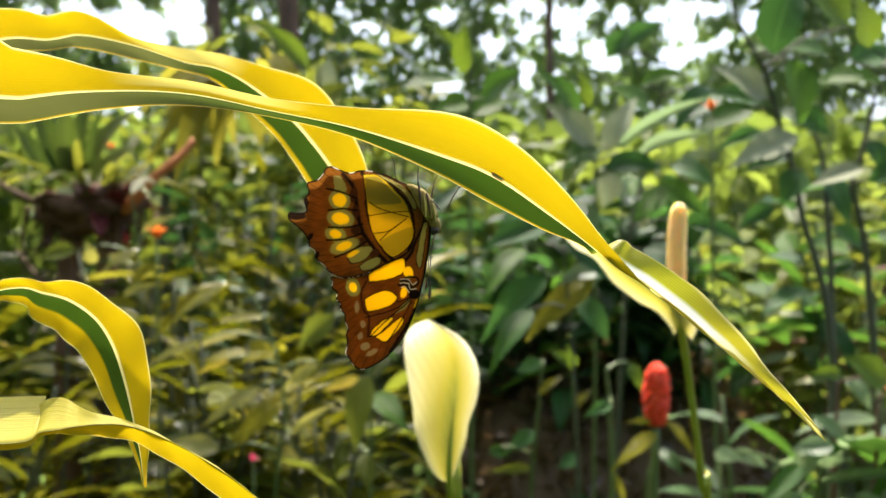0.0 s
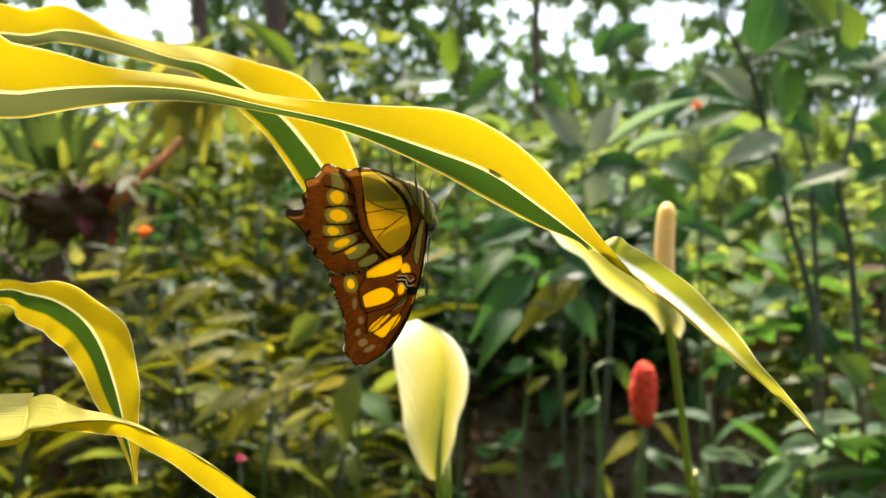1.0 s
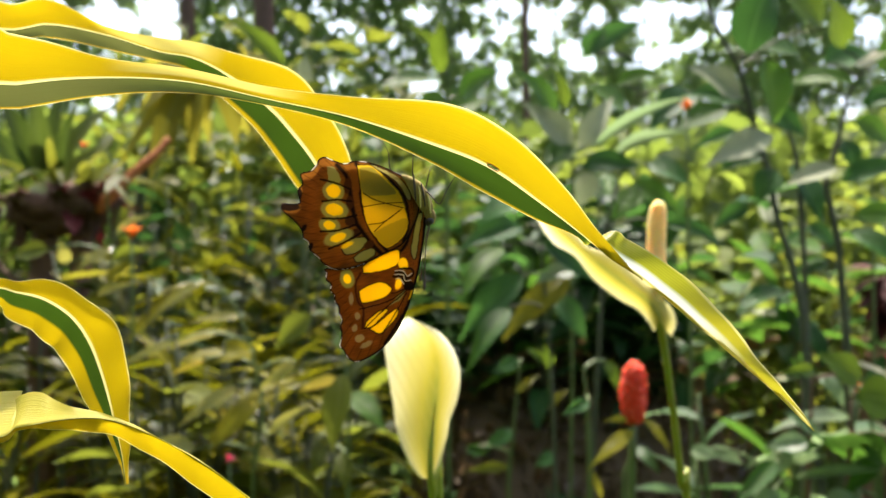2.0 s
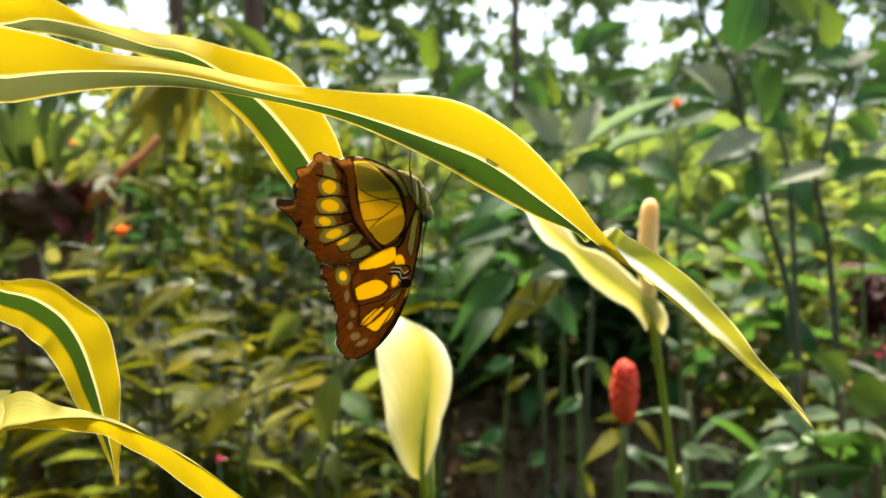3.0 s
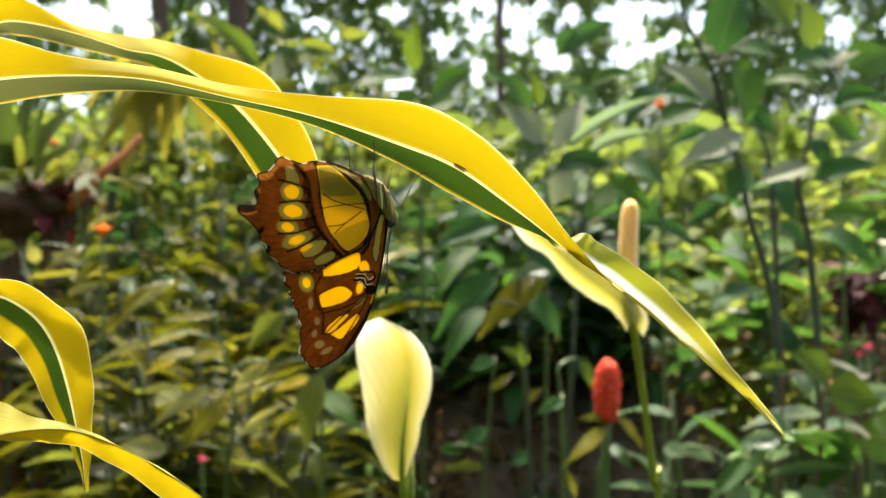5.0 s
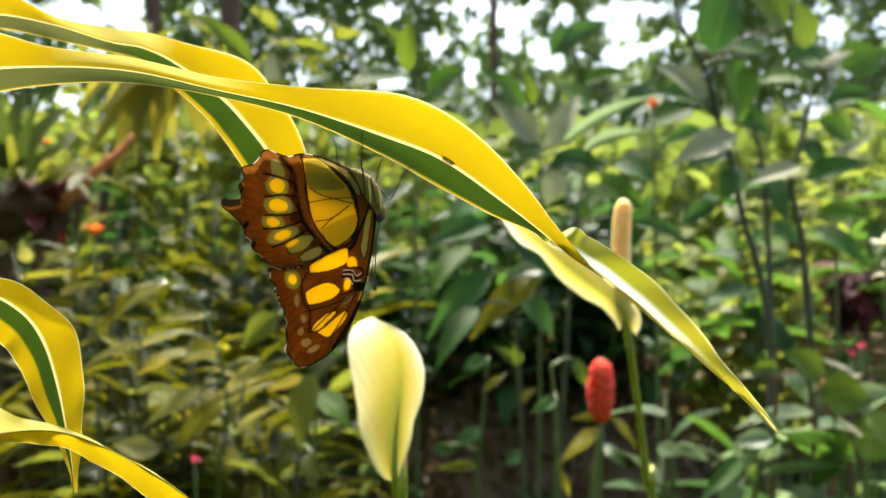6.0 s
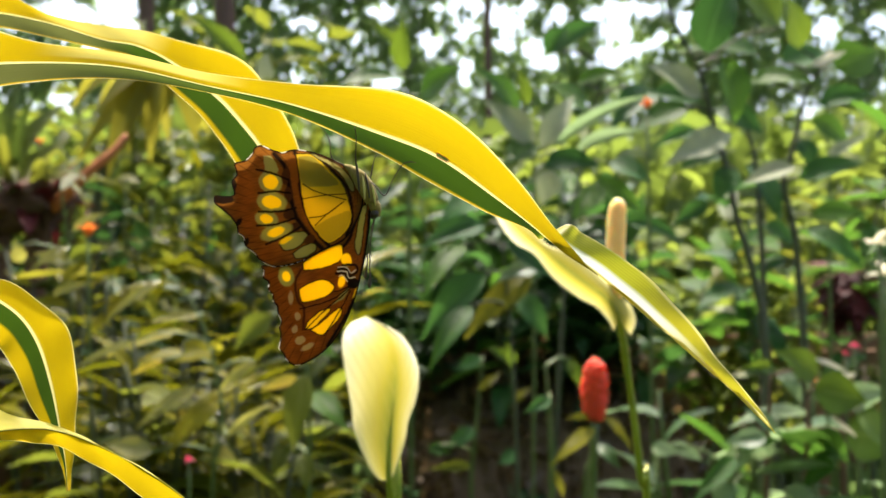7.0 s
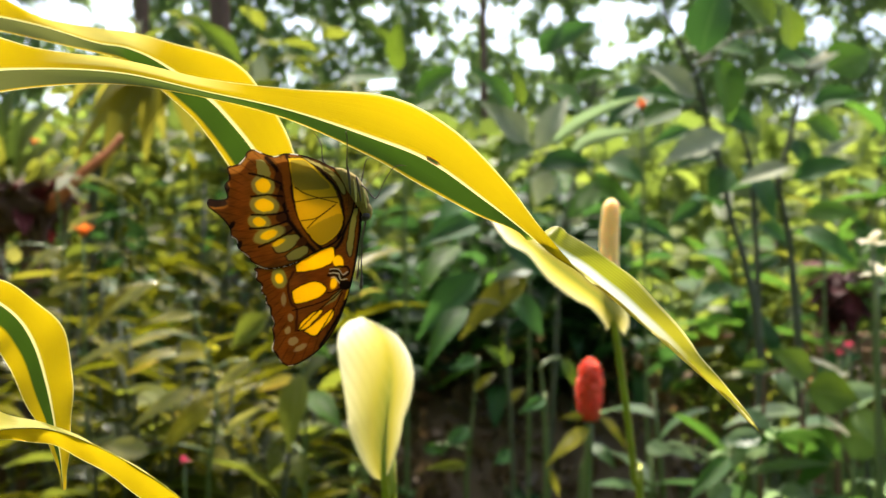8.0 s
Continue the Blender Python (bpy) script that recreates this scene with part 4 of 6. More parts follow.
cane_plant("young_ginger", "young ginger shoot with paired pale leaf undersides", M_STEM, 1.95, 0.0045, [(0.234, 0.0), (0.234, 0.072), (0.234, 0.788), (0.239, 1.29), (0.235, 1.508), (0.218, 1.585), (0.198, 1.661)], [
    ("pale", 0.237, 1.508, 0.125, 1.605, 0.058, 20),
    ("pale", 0.253, 1.503, 0.32, 1.612, 0.053, 20),
    ("grey", 0.271, 1.501, 0.464, 1.605, 0.023, 30),
    ("grey", 0.318, 1.491, 0.45, 1.53, 0.028, 30),
    ("pale", 0.288, 1.464, 0.26, 1.389, 0.051, 20),
    ("mid", 0.206, 1.574, 0.109, 1.668, 0.058, 40),
    ("fresh", 0.218, 1.585, 0.19, 1.675, 0.028, 20),
    ("mid", 0.233, 1.508, 0.169, 1.464, 0.051, 40),
    ("deep", 0.251, 1.464, 0.367, 1.464, 0.046, 40),
])
cane_plant("tall_ginger", "tall ginger plant with a long dark cane and broad leaves", M_DARK_STEM, 2.25, 0.006, [(0.319, 0.0), (0.319, 0.71), (0.337, 1.087), (0.353, 1.328), (0.385, 1.475), (0.434, 1.703), (0.45, 1.837)], [
    ("deep", 0.3, 1.76, 0.439, 1.837, 0.051, 30),
    ("mid", 0.377, 1.69, 0.49, 1.706, 0.043, 40),
    ("deep", 0.546, 1.668, 0.434, 1.564, 0.072, 30),
    ("mid", 0.428, 1.438, 0.353, 1.366, 0.054, 30),
    ("deep", 0.49, 1.36, 0.634, 1.312, 0.043, 40),
    ("deep", 0.302, 1.756, 0.351, 1.821, 0.046, 30),
    ("mid", 0.41, 1.636, 0.302, 1.69, 0.062, 45),
    ("deep", 0.45, 1.502, 0.557, 1.449, 0.059, 40),
    ("mid", 0.403, 1.449, 0.53, 1.382, 0.054, 40),
    ("deep", 0.383, 1.301, 0.503, 1.248, 0.059, 40),
])
cane_plant("dark_leaf_cane", "leafy cane with drooping dark green leaves", M_DARK_STEM, 1.85, 0.0045, [(0.191, 0.0), (0.191, 0.245), (0.191, 0.815), (0.183, 1.081), (0.167, 1.268), (0.155, 1.422), (0.144, 1.455)], [
    ("deep", 0.165, 1.427, 0.037, 1.343, 0.073, 40),
    ("deep", 0.133, 1.345, 0.002, 1.299, 0.048, 40),
    ("olive", 0.225, 1.248, 0.09, 1.121, 0.053, 30),
    ("grey", 0.229, 1.259, 0.147, 1.233, 0.035, 30),
    ("deep", 0.13, 1.25, 0.004, 1.123, 0.055, 30),
    ("mid", 0.09, 1.306, 0.007, 1.202, 0.048, 30),
    ("deep", 0.191, 1.213, 0.253, 1.121, 0.048, 25),
    ("mid", 0.161, 1.389, 0.249, 1.323, 0.055, 40),
    ("mid", 0.101, 1.191, 0.018, 1.07, 0.044, 30),
    ("deep", 0.172, 1.312, 0.271, 1.235, 0.048, 40),
])
cane_plant("broad_leaf_sapling", "slender sapling with pale green drooping leaves", M_STEM, 1.7, 0.0051, [(-0.194, 0.0), (-0.194, 0.229), (-0.194, 0.854), (-0.194, 1.038), (-0.211, 1.139), (-0.239, 1.192)], [
    ("moss", -0.255, 1.184, -0.322, 1.123, 0.044, 25),
    ("moss", -0.2, 1.079, -0.216, 0.945, 0.051, 25),
    ("gold", -0.214, 1.071, -0.279, 1.049, 0.02, 25),
    ("moss", -0.245, 0.939, -0.263, 0.884, 0.034, 20),
    ("moss", -0.204, 0.941, -0.194, 0.88, 0.034, 20),
    ("mid", -0.227, 1.139, -0.146, 1.099, 0.034, 40),
    ("mid", -0.196, 1.038, -0.125, 0.977, 0.036, 40),
])
cane_plant("pale_lance_shrub", "shrub with glossy pale narrow leaves", M_STEM, 1.75, 0.0052, [(-0.375, 0.0), (-0.375, 0.198), (-0.375, 0.841), (-0.358, 1.01), (-0.4, 1.176), (-0.462, 1.259)], [
    ("shine", -0.467, 1.242, -0.562, 1.168, 0.018, 20),
    ("shine", -0.294, 1.095, -0.369, 1.033, 0.019, 20),
    ("shine", -0.398, 1.053, -0.501, 0.98, 0.026, 20),
    ("olive", -0.356, 1.022, -0.443, 0.935, 0.027, 20),
    ("shine", -0.471, 0.939, -0.558, 0.949, 0.035, 30),
    ("shine", -0.504, 1.137, -0.602, 1.089, 0.015, 20),
    ("olive", -0.371, 1.114, -0.441, 1.093, 0.019, 30),
    ("shine", -0.412, 0.903, -0.321, 0.893, 0.052, 35),
    ("olive", -0.433, 1.13, -0.379, 1.093, 0.027, 30),
    ("shine", -0.4, 1.176, -0.504, 1.16, 0.017, 30),
    ("olive", -0.369, 1.041, -0.473, 0.905, 0.023, 20),
    ("shine", -0.337, 0.968, -0.254, 1.03, 0.017, 30),
    ("gold", -0.473, 1.093, -0.533, 1.064, 0.012, 30),
])
cane_plant("low_broad_plant", "low plant with glossy blue-grey leaves", M_STEM, 1.65, 0.0049, [(0.536, 0.0), (0.536, 0.359), (0.541, 0.849), (0.551, 0.928), (0.565, 0.987)], [
    ("grey", 0.597, 0.974, 0.522, 0.961, 0.031, 30),
    ("grey", 0.446, 0.945, 0.51, 0.916, 0.024, 30),
    ("grey", 0.593, 0.954, 0.544, 0.885, 0.037, 25),
    ("grey", 0.603, 0.891, 0.758, 0.906, 0.017, 30),
    ("grey", 0.497, 0.877, 0.542, 0.891, 0.043, 30),
    ("mid", 0.546, 0.938, 0.448, 0.869, 0.029, 30),
    ("mid", 0.556, 0.948, 0.644, 0.957, 0.029, 40),
    ("grey", 0.393, 0.963, 0.436, 0.955, 0.026, 25),
])
cane_plant("low_broad_plant", "low plant with glossy blue-grey leaves", M_STEM, 1.75, 0.0052, [(0.777, 0.0), (0.777, 0.302), (0.771, 0.822), (0.761, 0.947), (0.745, 1.041)], [
    ("grey", 0.685, 1.064, 0.722, 1.005, 0.031, 25),
    ("cream", 0.745, 1.049, 0.814, 1.066, 0.014, 25),
    ("grey", 0.772, 1.028, 0.854, 1.041, 0.035, 30),
    ("cream", 0.754, 0.991, 0.812, 0.943, 0.009, 20),
    ("fresh", 0.797, 1.003, 0.843, 0.922, 0.067, 30),
    ("grey", 0.66, 0.858, 0.71, 0.864, 0.027, 30),
    ("grey", 0.725, 0.905, 0.777, 0.887, 0.035, 30),
    ("mid", 0.766, 0.926, 0.683, 0.853, 0.031, 30),
    ("cream", 0.733, 1.095, 0.791, 1.07, 0.008, 20),
])
cane_plant("tall_herb", "tall thin herb with light green leaves", M_STEM, 2.8, 0.0083, [(-0.406, 0.0), (-0.406, 0.036), (-0.431, 0.869), (-0.468, 1.535), (-0.481, 1.868), (-0.486, 2.085)], [
    ("fresh", -0.516, 1.848, -0.685, 1.988, 0.063, 30),
    ("pale", -0.456, 1.775, -0.446, 1.881, 0.073, 20),
    ("moss", -0.481, 1.701, -0.373, 1.785, 0.073, 40),
    ("moss", -0.473, 1.601, -0.59, 1.651, 0.067, 40),
])
cane_plant("tall_herb", "tall thin herb with light green leaves", M_STEM, 2.6, 0.0077, [(-0.022, 0.0), (-0.022, 0.899), (-0.029, 1.595), (-0.025, 1.796), (-0.019, 1.936)], [
    ("fresh", -0.019, 1.809, -0.172, 1.93, 0.04, 30),
    ("fresh", -0.042, 1.775, -0.04, 1.914, 0.056, 20),
    ("mid", 0.009, 1.716, 0.121, 1.784, 0.068, 40),
    ("mid", -0.065, 1.766, -0.223, 1.722, 0.056, 40),
    ("mid", -0.025, 1.704, -0.13, 1.688, 0.062, 40),
    ("mid", -0.022, 1.673, 0.087, 1.719, 0.062, 40),
])
cane_plant("broad_leaf_cane", "brown cane with a few broad bright green leaves", M_CANE, 1.75, 0.008, [(0.639, 0.0), (0.639, 0.406), (0.641, 0.841), (0.65, 1.072)], [
    ("fresh", 0.718, 1.07, 0.631, 1.118, 0.056, 25),
    ("fresh", 0.654, 1.076, 0.575, 1.08, 0.023, 30),
    ("grey", 0.645, 0.968, 0.589, 1.01, 0.027, 30),
])
cane_plant("broad_leaf_cane", "brown cane with a few broad bright green leaves", M_CANE, 1.75, 0.008, [(0.712, 0.0), (0.712, 0.406), (0.714, 0.841), (0.72, 1.03)], [
    ("fresh", 0.71, 1.043, 0.802, 1.026, 0.075, 25),
    ("fresh", 0.789, 0.96, 0.877, 0.941, 0.096, 25),
    ("mid", 0.714, 0.968, 0.787, 0.905, 0.042, 30),
])
cane_plant("thin_herb", "thin olive stem with a few narrow leaves", M_STEM, 1.6, 0.007, [(0.223, 0.0), (0.223, 0.482), (0.223, 0.88), (0.219, 1.034), (0.213, 1.101)], [
    ("olive", 0.221, 0.93, 0.244, 0.88, 0.015, 30),
    ("deep", 0.215, 1.053, 0.168, 1.034, 0.019, 30),
    ("fresh", 0.255, 1.111, 0.274, 1.063, 0.023, 20),
])
cane_plant("thin_herb", "thin olive stem with a few narrow leaves", M_STEM, 1.9, 0.006, [(0.34, 0.0), (0.34, 0.329), (0.332, 0.802), (0.344, 0.894), (0.353, 1.075)], [
    ("grey", 0.366, 0.894, 0.411, 0.847, 0.025, 25),
    ("pale", 0.357, 0.968, 0.303, 0.96, 0.016, 30),
    ("deep", 0.346, 1.007, 0.391, 1.03, 0.025, 30),
])
cane_plant("thin_herb", "thin olive stem with a few narrow leaves", M_STEM, 2.2, 0.007, [(0.126, 0.0), (0.126, 0.307), (0.12, 0.723), (0.131, 0.883), (0.147, 1.04)], [
    ("deep", 0.131, 0.883, 0.06, 0.83, 0.034, 30),
    ("mid", 0.021, 0.843, 0.071, 0.828, 0.026, 30),
    ("olive", 0.139, 0.974, 0.191, 1.013, 0.018, 30),
    ("deep", 0.147, 1.04, 0.086, 1.013, 0.031, 30),
    ("moss", 0.126, 0.791, 0.021, 0.783, 0.024, 30),
])
cane_plant("thin_herb", "thin olive stem with a few narrow leaves", M_STEM, 2.3, 0.006, [(0.244, 0.0), (0.244, 0.262), (0.241, 0.697), (0.23, 0.891), (0.219, 1.028)], [
    ("fresh", 0.219, 1.028, 0.164, 1.066, 0.025, 25),
    ("fresh", 0.222, 1.014, 0.208, 1.077, 0.025, 25),
    ("olive", 0.23, 0.918, 0.275, 0.959, 0.019, 30),
    ("deep", 0.238, 0.809, 0.186, 0.781, 0.033, 30),
])
cane_plant("pale_lance_shrub", "shrub with glossy pale narrow leaves beside a dark trunk", M_STEM, 2.2, 0.006, [(-0.801, 0.0), (-0.801, 0.307), (-0.797, 0.723), (-0.79, 1.092), (-0.806, 1.301)], [
    ("shine", -0.784, 1.301, -0.872, 1.246, 0.026, 25),
    ("shine", -0.796, 1.338, -0.709, 1.382, 0.024, 25),
    ("olive", -0.804, 1.262, -0.908, 1.288, 0.029, 30),
    ("moss", -0.942, 1.299, -1.037, 1.28, 0.044, 30),
    ("shine", -0.924, 1.267, -0.934, 1.32, 0.031, 20),
    ("olive", -0.801, 1.223, -0.707, 1.278, 0.026, 30),
    # this cream leaf stands in for a whitish highlight on a leaf
    ("cream", -0.811, 1.437, -0.762, 1.466, 0.026, 25),
    ("shine", -0.817, 1.194, -0.717, 1.225, 0.021, 25),
    ("moss", -0.79, 1.273, -0.683, 1.301, 0.034, 30),
    ("shine", -0.882, 1.216, -0.948, 1.249, 0.018, 25),
    ("olive", -0.796, 1.17, -0.882, 1.184, 0.024, 30),
])


# ---- tree with a clump of bromeliads ----
def bromeliad_tree():
    c = Vector((-1.0732, 2.6000, 1.4175)
               )
    root = thing("epiphyte_tree", "small dark tree carrying a clump of bromeliads", "tree", (c.x, c.y, 0))
    z = c.z
    part("trunk", tube(bmesh.new(), [(-0.06, 0, 0, 0.045), (-0.07, 0, z * 0.5, 0.038), (-0.068, 0, z - 0.16, 0.034), (-0.05, 0, z, 0.04)], 24, 10, 0.12, 1), M_CANE, root)
    part("trunk", tube(bmesh.new(), [(0.06, 0.04, 0, 0.045), (0.03, 0, z * 0.5, 0.038), (0.034, 0, z - 0.2, 0.03), (0.06, 0, z, 0.04)], 24, 10, 0.12, 2), M_CANE, root)
    bm = bmesh.new()
    bmesh.ops.create_icosphere(bm, subdivisions=4, radius=1.0)
    for v in bm.verts:
        k = 1 + 0.6 * noise.noise(v.co * 1.9) + 0.3 * noise.noise(v.co * 5)
        v.co = Vector((v.co.x * 0.135, v.co.y * 0.1, v.co.z * 0.065)) * k + Vector((0, 0, z))
    part("root_ball", bm, M_ROOT, root, "dark tangled root ball")
    limbs = [[(0.1, -0.05, z - 0.01, 0.02), (0.2, -0.06, z + 0.085, 0.014), (0.255, -0.05, z + 0.135, 0.011), (0.29, -0.03, z + 0.185, 0.008)],
             [(-0.1, 0, z - 0.01, 0.014), (-0.2, 0, z + 0.03, 0.01), (-0.34, 0, z + 0.1, 0.008), (-0.5, 0, z + 0.14, 0.006)],
             [(-0.06, 0, z - 0.22, 0.01), (-0.14, -0.02, z - 0.2, 0.007), (-0.22, 0, z - 0.12, 0.005)]]
    for k, limb in enumerate(limbs):
        part("limb", tube(bmesh.new(), limb, 18, 8, 0.1, k), M_TWIG if k == 0 else M_BARK, root, "red-brown bare branch" if k == 0 else "")
    rng = random.Random(31)
    for k in range(16):
        x0 = rng.uniform(-0.16, 0.16)
        part("root", tube(bmesh.new(), [(x0, rng.uniform(-0.08, 0.08), z, 0.008), (x0 * 1.1 + rng.uniform(-0.03, 0.03), -0.05, z - 0.09, 0.005), (x0 * 1.2 + rng.uniform(-0.05, 0.05), -0.05, z - rng.uniform(0.12, 0.2), 0.002)], 10, 5, 0.2, k), M_ROOT, root)
    for k, (x0, z0, x1, z1, width, roll) in enumerate((
            (-1.117, 1.557, -1.234, 1.716, 0.068, 20), (-1.104, 1.572, -1.077, 1.769, 0.065, 20), (-1.092, 1.564, -0.965, 1.704, 0.059, 25),
            (-1.135, 1.549, -1.244, 1.577, 0.046, 35), (-1.073, 1.541, -0.942, 1.588, 0.053, 35), (-1.182, 1.564, -1.154, 1.694, 0.031, 20),
            (-1.12, 1.564, -1.143, 1.75, 0.056, 25), (-1.066, 1.549, -1.012, 1.727, 0.043, 25), (-1.042, 1.518, -0.919, 1.518, 0.046, 40),
            (-1.104, 1.518, -1.182, 1.472, 0.046, 40), (-1.081, 1.518, -1.042, 1.448, 0.04, 20), (-1.151, 1.534, -1.259, 1.642, 0.056, 30))):
        leaf_between(root, "strap", Vector((x0, c.y - 0.04, z0 - 0.06)), Vector((x1, c.y + rng.uniform(-0.12, 0.08), z1)), width, roll, k)
    for k in range(26):
        a = rng.uniform(0, 2 * math.pi)
        place_leaf(rng.choice(STRAP), root, (0.1 * math.cos(a) - 0.02, 0.06 * math.sin(a), z + 0.05), a, rng.uniform(0.3, 1.1), rng.uniform(-0.4, 0.4), rng.uniform(0.4, 0.65))
    for k in range(18):
        a = rng.uniform(0, 2 * math.pi)
        place_leaf(WINE[k % 4], root, (0.09 * math.cos(a), 0.07 * math.sin(a), z + rng.uniform(-0.05, 0.05)), a, rng.uniform(-0.7, 1.1), 0, 0.7)
    return root


bromeliad_tree()


def bloom(name, label, loc, material, size, petals, seed, lift=(0.1, 1.2)):
    """A small flower on its own thin stalk."""
    rng = random.Random(seed)
    root = thing(name, label, "flower", (loc[0], loc[1], 0))
    part("stalk", tube(bmesh.new(), [(0.03, 0.03, 0, 0.005), (0.01, 0, loc[2] * 0.6, 0.004), (0, 0, loc[2], 0.003)], 12, 6), M_STEM, root)
    me = blade_mesh("petal", size, size * 0.5, 0.6, 0.4, material, seed, 0.7, 6)
    for k in range(petals):
        place_leaf(me, root, (0, 0, loc[2]), 6.28 * k / petals + rng.uniform(-0.3, 0.3), rng.uniform(*lift), 0, rng.uniform(0.8, 1.1), "petal")


for k, spot in enumerate(((-0.6720, 1.9500, 1.3220), (0.4710, 1.9500, 1.5850), (0.9238, 2.2000, 0.9742), (-1.1848, 3.0000, 1.6230))):
    bloom("orange_flower", "small orange flower among leaves", spot, M_ORANGE, 0.036 if k == 0 else 0.026, 8, 700 + k, (0.9, 1.5))
for k, spot in enumerate(((0.8838, 1.9500, 1.0785), (0.9255, 2.0000, 1.0894), (-0.4085, 1.7000, 0.9218), (-0.3464, 2.6000, 0.9149))):
    bloom("pink_flower", "small bright pink flower", spot, M_PINK, 0.014, 7, 720 + k)
for k, spot in enumerate(((0.7597, 1.5500, 1.3055), (0.7918, 1.6000, 1.2534), (0.9959, 2.3000, 1.7555))):
    bloom("white_flower", "white flower with broad petals", spot, M_BLOOM, 0.034, 7, 740 + k)


def palm():
    c = Vector((-0.8012, 3.0000, 1.9174)
               )
    root = thing("young_palm", "palm with drooping yellow-green leaflets", "palm", (c.x - 0.4, c.y + 0.45, 0))
    part("trunk", tube(bmesh.new(), [(0, 0, 0, 0.03), (0.02, 0, 1.0, 0.022), (0.1, -0.1, 1.6, 0.016), (0.4, -0.45, c.z + 0.02, 0.008)], 20, 10, 0.08, 2), M_DARK_STEM, root)
    rng = random.Random(8)
    for k, (x0, z0, x1, z1, width, roll) in enumerate((
            (-0.801, 1.846, -1.057, 1.559, 0.071, 20), (-0.819, 1.837, -0.932, 1.505, 0.093, 15), (-0.783, 1.846, -0.832, 1.569, 0.1, 20), (-0.725, 1.837, -0.771, 1.687, 0.039, 20),
            (-0.689, 1.801, -0.621, 1.63, 0.061, 25), (-0.757, 1.855, -0.685, 1.623, 0.079, 30), (-0.81, 1.855, -0.971, 1.694, 0.064, 30), (-0.65, 1.873, -0.56, 1.712, 0.071, 30),
            (-0.792, 1.855, -0.882, 1.587, 0.071, 30), (-0.864, 1.855, -1.042, 1.748, 0.054, 30))):
        leaf_between(root, "palm", Vector((x0, c.y - 0.02, z0 + 0.05)), Vector((x1, c.y - rng.uniform(0.02, 0.14), z1)), width, roll, k, "leaflet")
    for k in range(18):
        a = rng.uniform(0, 6.28)
        place_leaf(rng.choice(PALM), root, (0.4 + 0.1 * math.cos(a), -0.4 + 0.08 * math.sin(a), c.z + rng.uniform(-0.06, 0.05)), a, rng.uniform(-1.35, -0.5), rng.uniform(-0.6, 0.6), rng.uniform(0.5, 0.8), "leaflet")


palm()


def tall_tree(x, y, radius, seed):
    root = thing("tall_tree", "tall tree with a brown mossy trunk", "tree", (x, y, 0), "tall trees")
    rng = random.Random(seed)
    part("trunk", tube(bmesh.new(), [(0, 0, 0, radius * 1.4), (0.03, 0, 1.5, radius), (0, 0.03, 3.2, radius * 0.9), (0.06, 0, 5.5, radius * 0.7)], 30, 12, 0.07, seed), M_BARK, root)
    for k in range(5):
        a, z = rng.uniform(0, 6.28), rng.uniform(3.6, 5)
        part("limb", tube(bmesh.new(), [(0, 0, z, radius * 0.5), (0.4 * math.cos(a), 0.4 * math.sin(a), z + 0.4, radius * 0.35), (1.1 * math.cos(a), 1.1 * math.sin(a), z + 0.7, radius * 0.12)], 12, 7, 0.08, k), M_BARK, root)


for k, (x, y, r) in enumerate(((-1.774, 6.200, 0.050), (-1.309, 6.400, 0.075), (0.533, 7.400, 0.030))):
    tall_tree(x, y, r, 60 + k)


def timber_rail():
    """Two weathered boards on posts, behind the canes."""
    root = thing("timber_rail", "weathered red-brown timber rail on low posts", "fence", (1.1, 3.45, 0))
    for k in range(2):
        bm = bmesh.new()
        bmesh.ops.create_cube(bm, size=1.0, matrix=Matrix.Translation((0.55, 0.02 * k, 0.955 - 0.06 * k)) @ Matrix.Diagonal((1.3, 0.03, 0.052, 1)))
        bmesh.ops.bevel(bm, geom=bm.edges[:], offset=0.005, segments=1)
        part("board", bm, M_BANK, root, smooth=False)
    for k in range(2):
        bm = bmesh.new()
        bmesh.ops.create_cube(bm, size=1.0, matrix=Matrix.Translation((0.42 + 0.73 * k, 0.07, 0.48)) @ Matrix.Diagonal((0.06, 0.05, 0.96, 1)))
        bmesh.ops.bevel(bm, geom=bm.edges[:], offset=0.006, segments=1)
        part("post", bm, M_BANK, root, smooth=False)


timber_rail()


def low_wall():
    """A timber-edged bed of weathered boards; its top slabs stand in for a sunlit path."""
    root = thing("garden_bed_wall", "low brown timber bed edge with top slabs standing in for a sunlit path", "wall", (1.25, 4.7, 0))
    for k in range(9):
        bm = bmesh.new()
        bmesh.ops.create_cube(bm, size=1.0, matrix=Matrix.Translation((0.1 + 0.22 * k, 0, 0.29)) @ Matrix.Diagonal((0.21, 0.05, 0.58, 1)))
        bmesh.ops.bevel(bm, geom=bm.edges[:], offset=0.008, segments=1)
        part("board", bm, M_BANK, root, smooth=False)
    for k in range(4):
        bm = bmesh.new()
        bmesh.ops.create_cube(bm, size=1.0, matrix=Matrix.Translation((0.25 + 0.5 * k, 0, 0.64)) @ Matrix.Diagonal((0.48, 0.3, 0.12, 1)))
        bmesh.ops.bevel(bm, geom=bm.edges[:], offset=0.02, segments=2)
        part("path_slab", bm, M_SLAB, root)


low_wall()


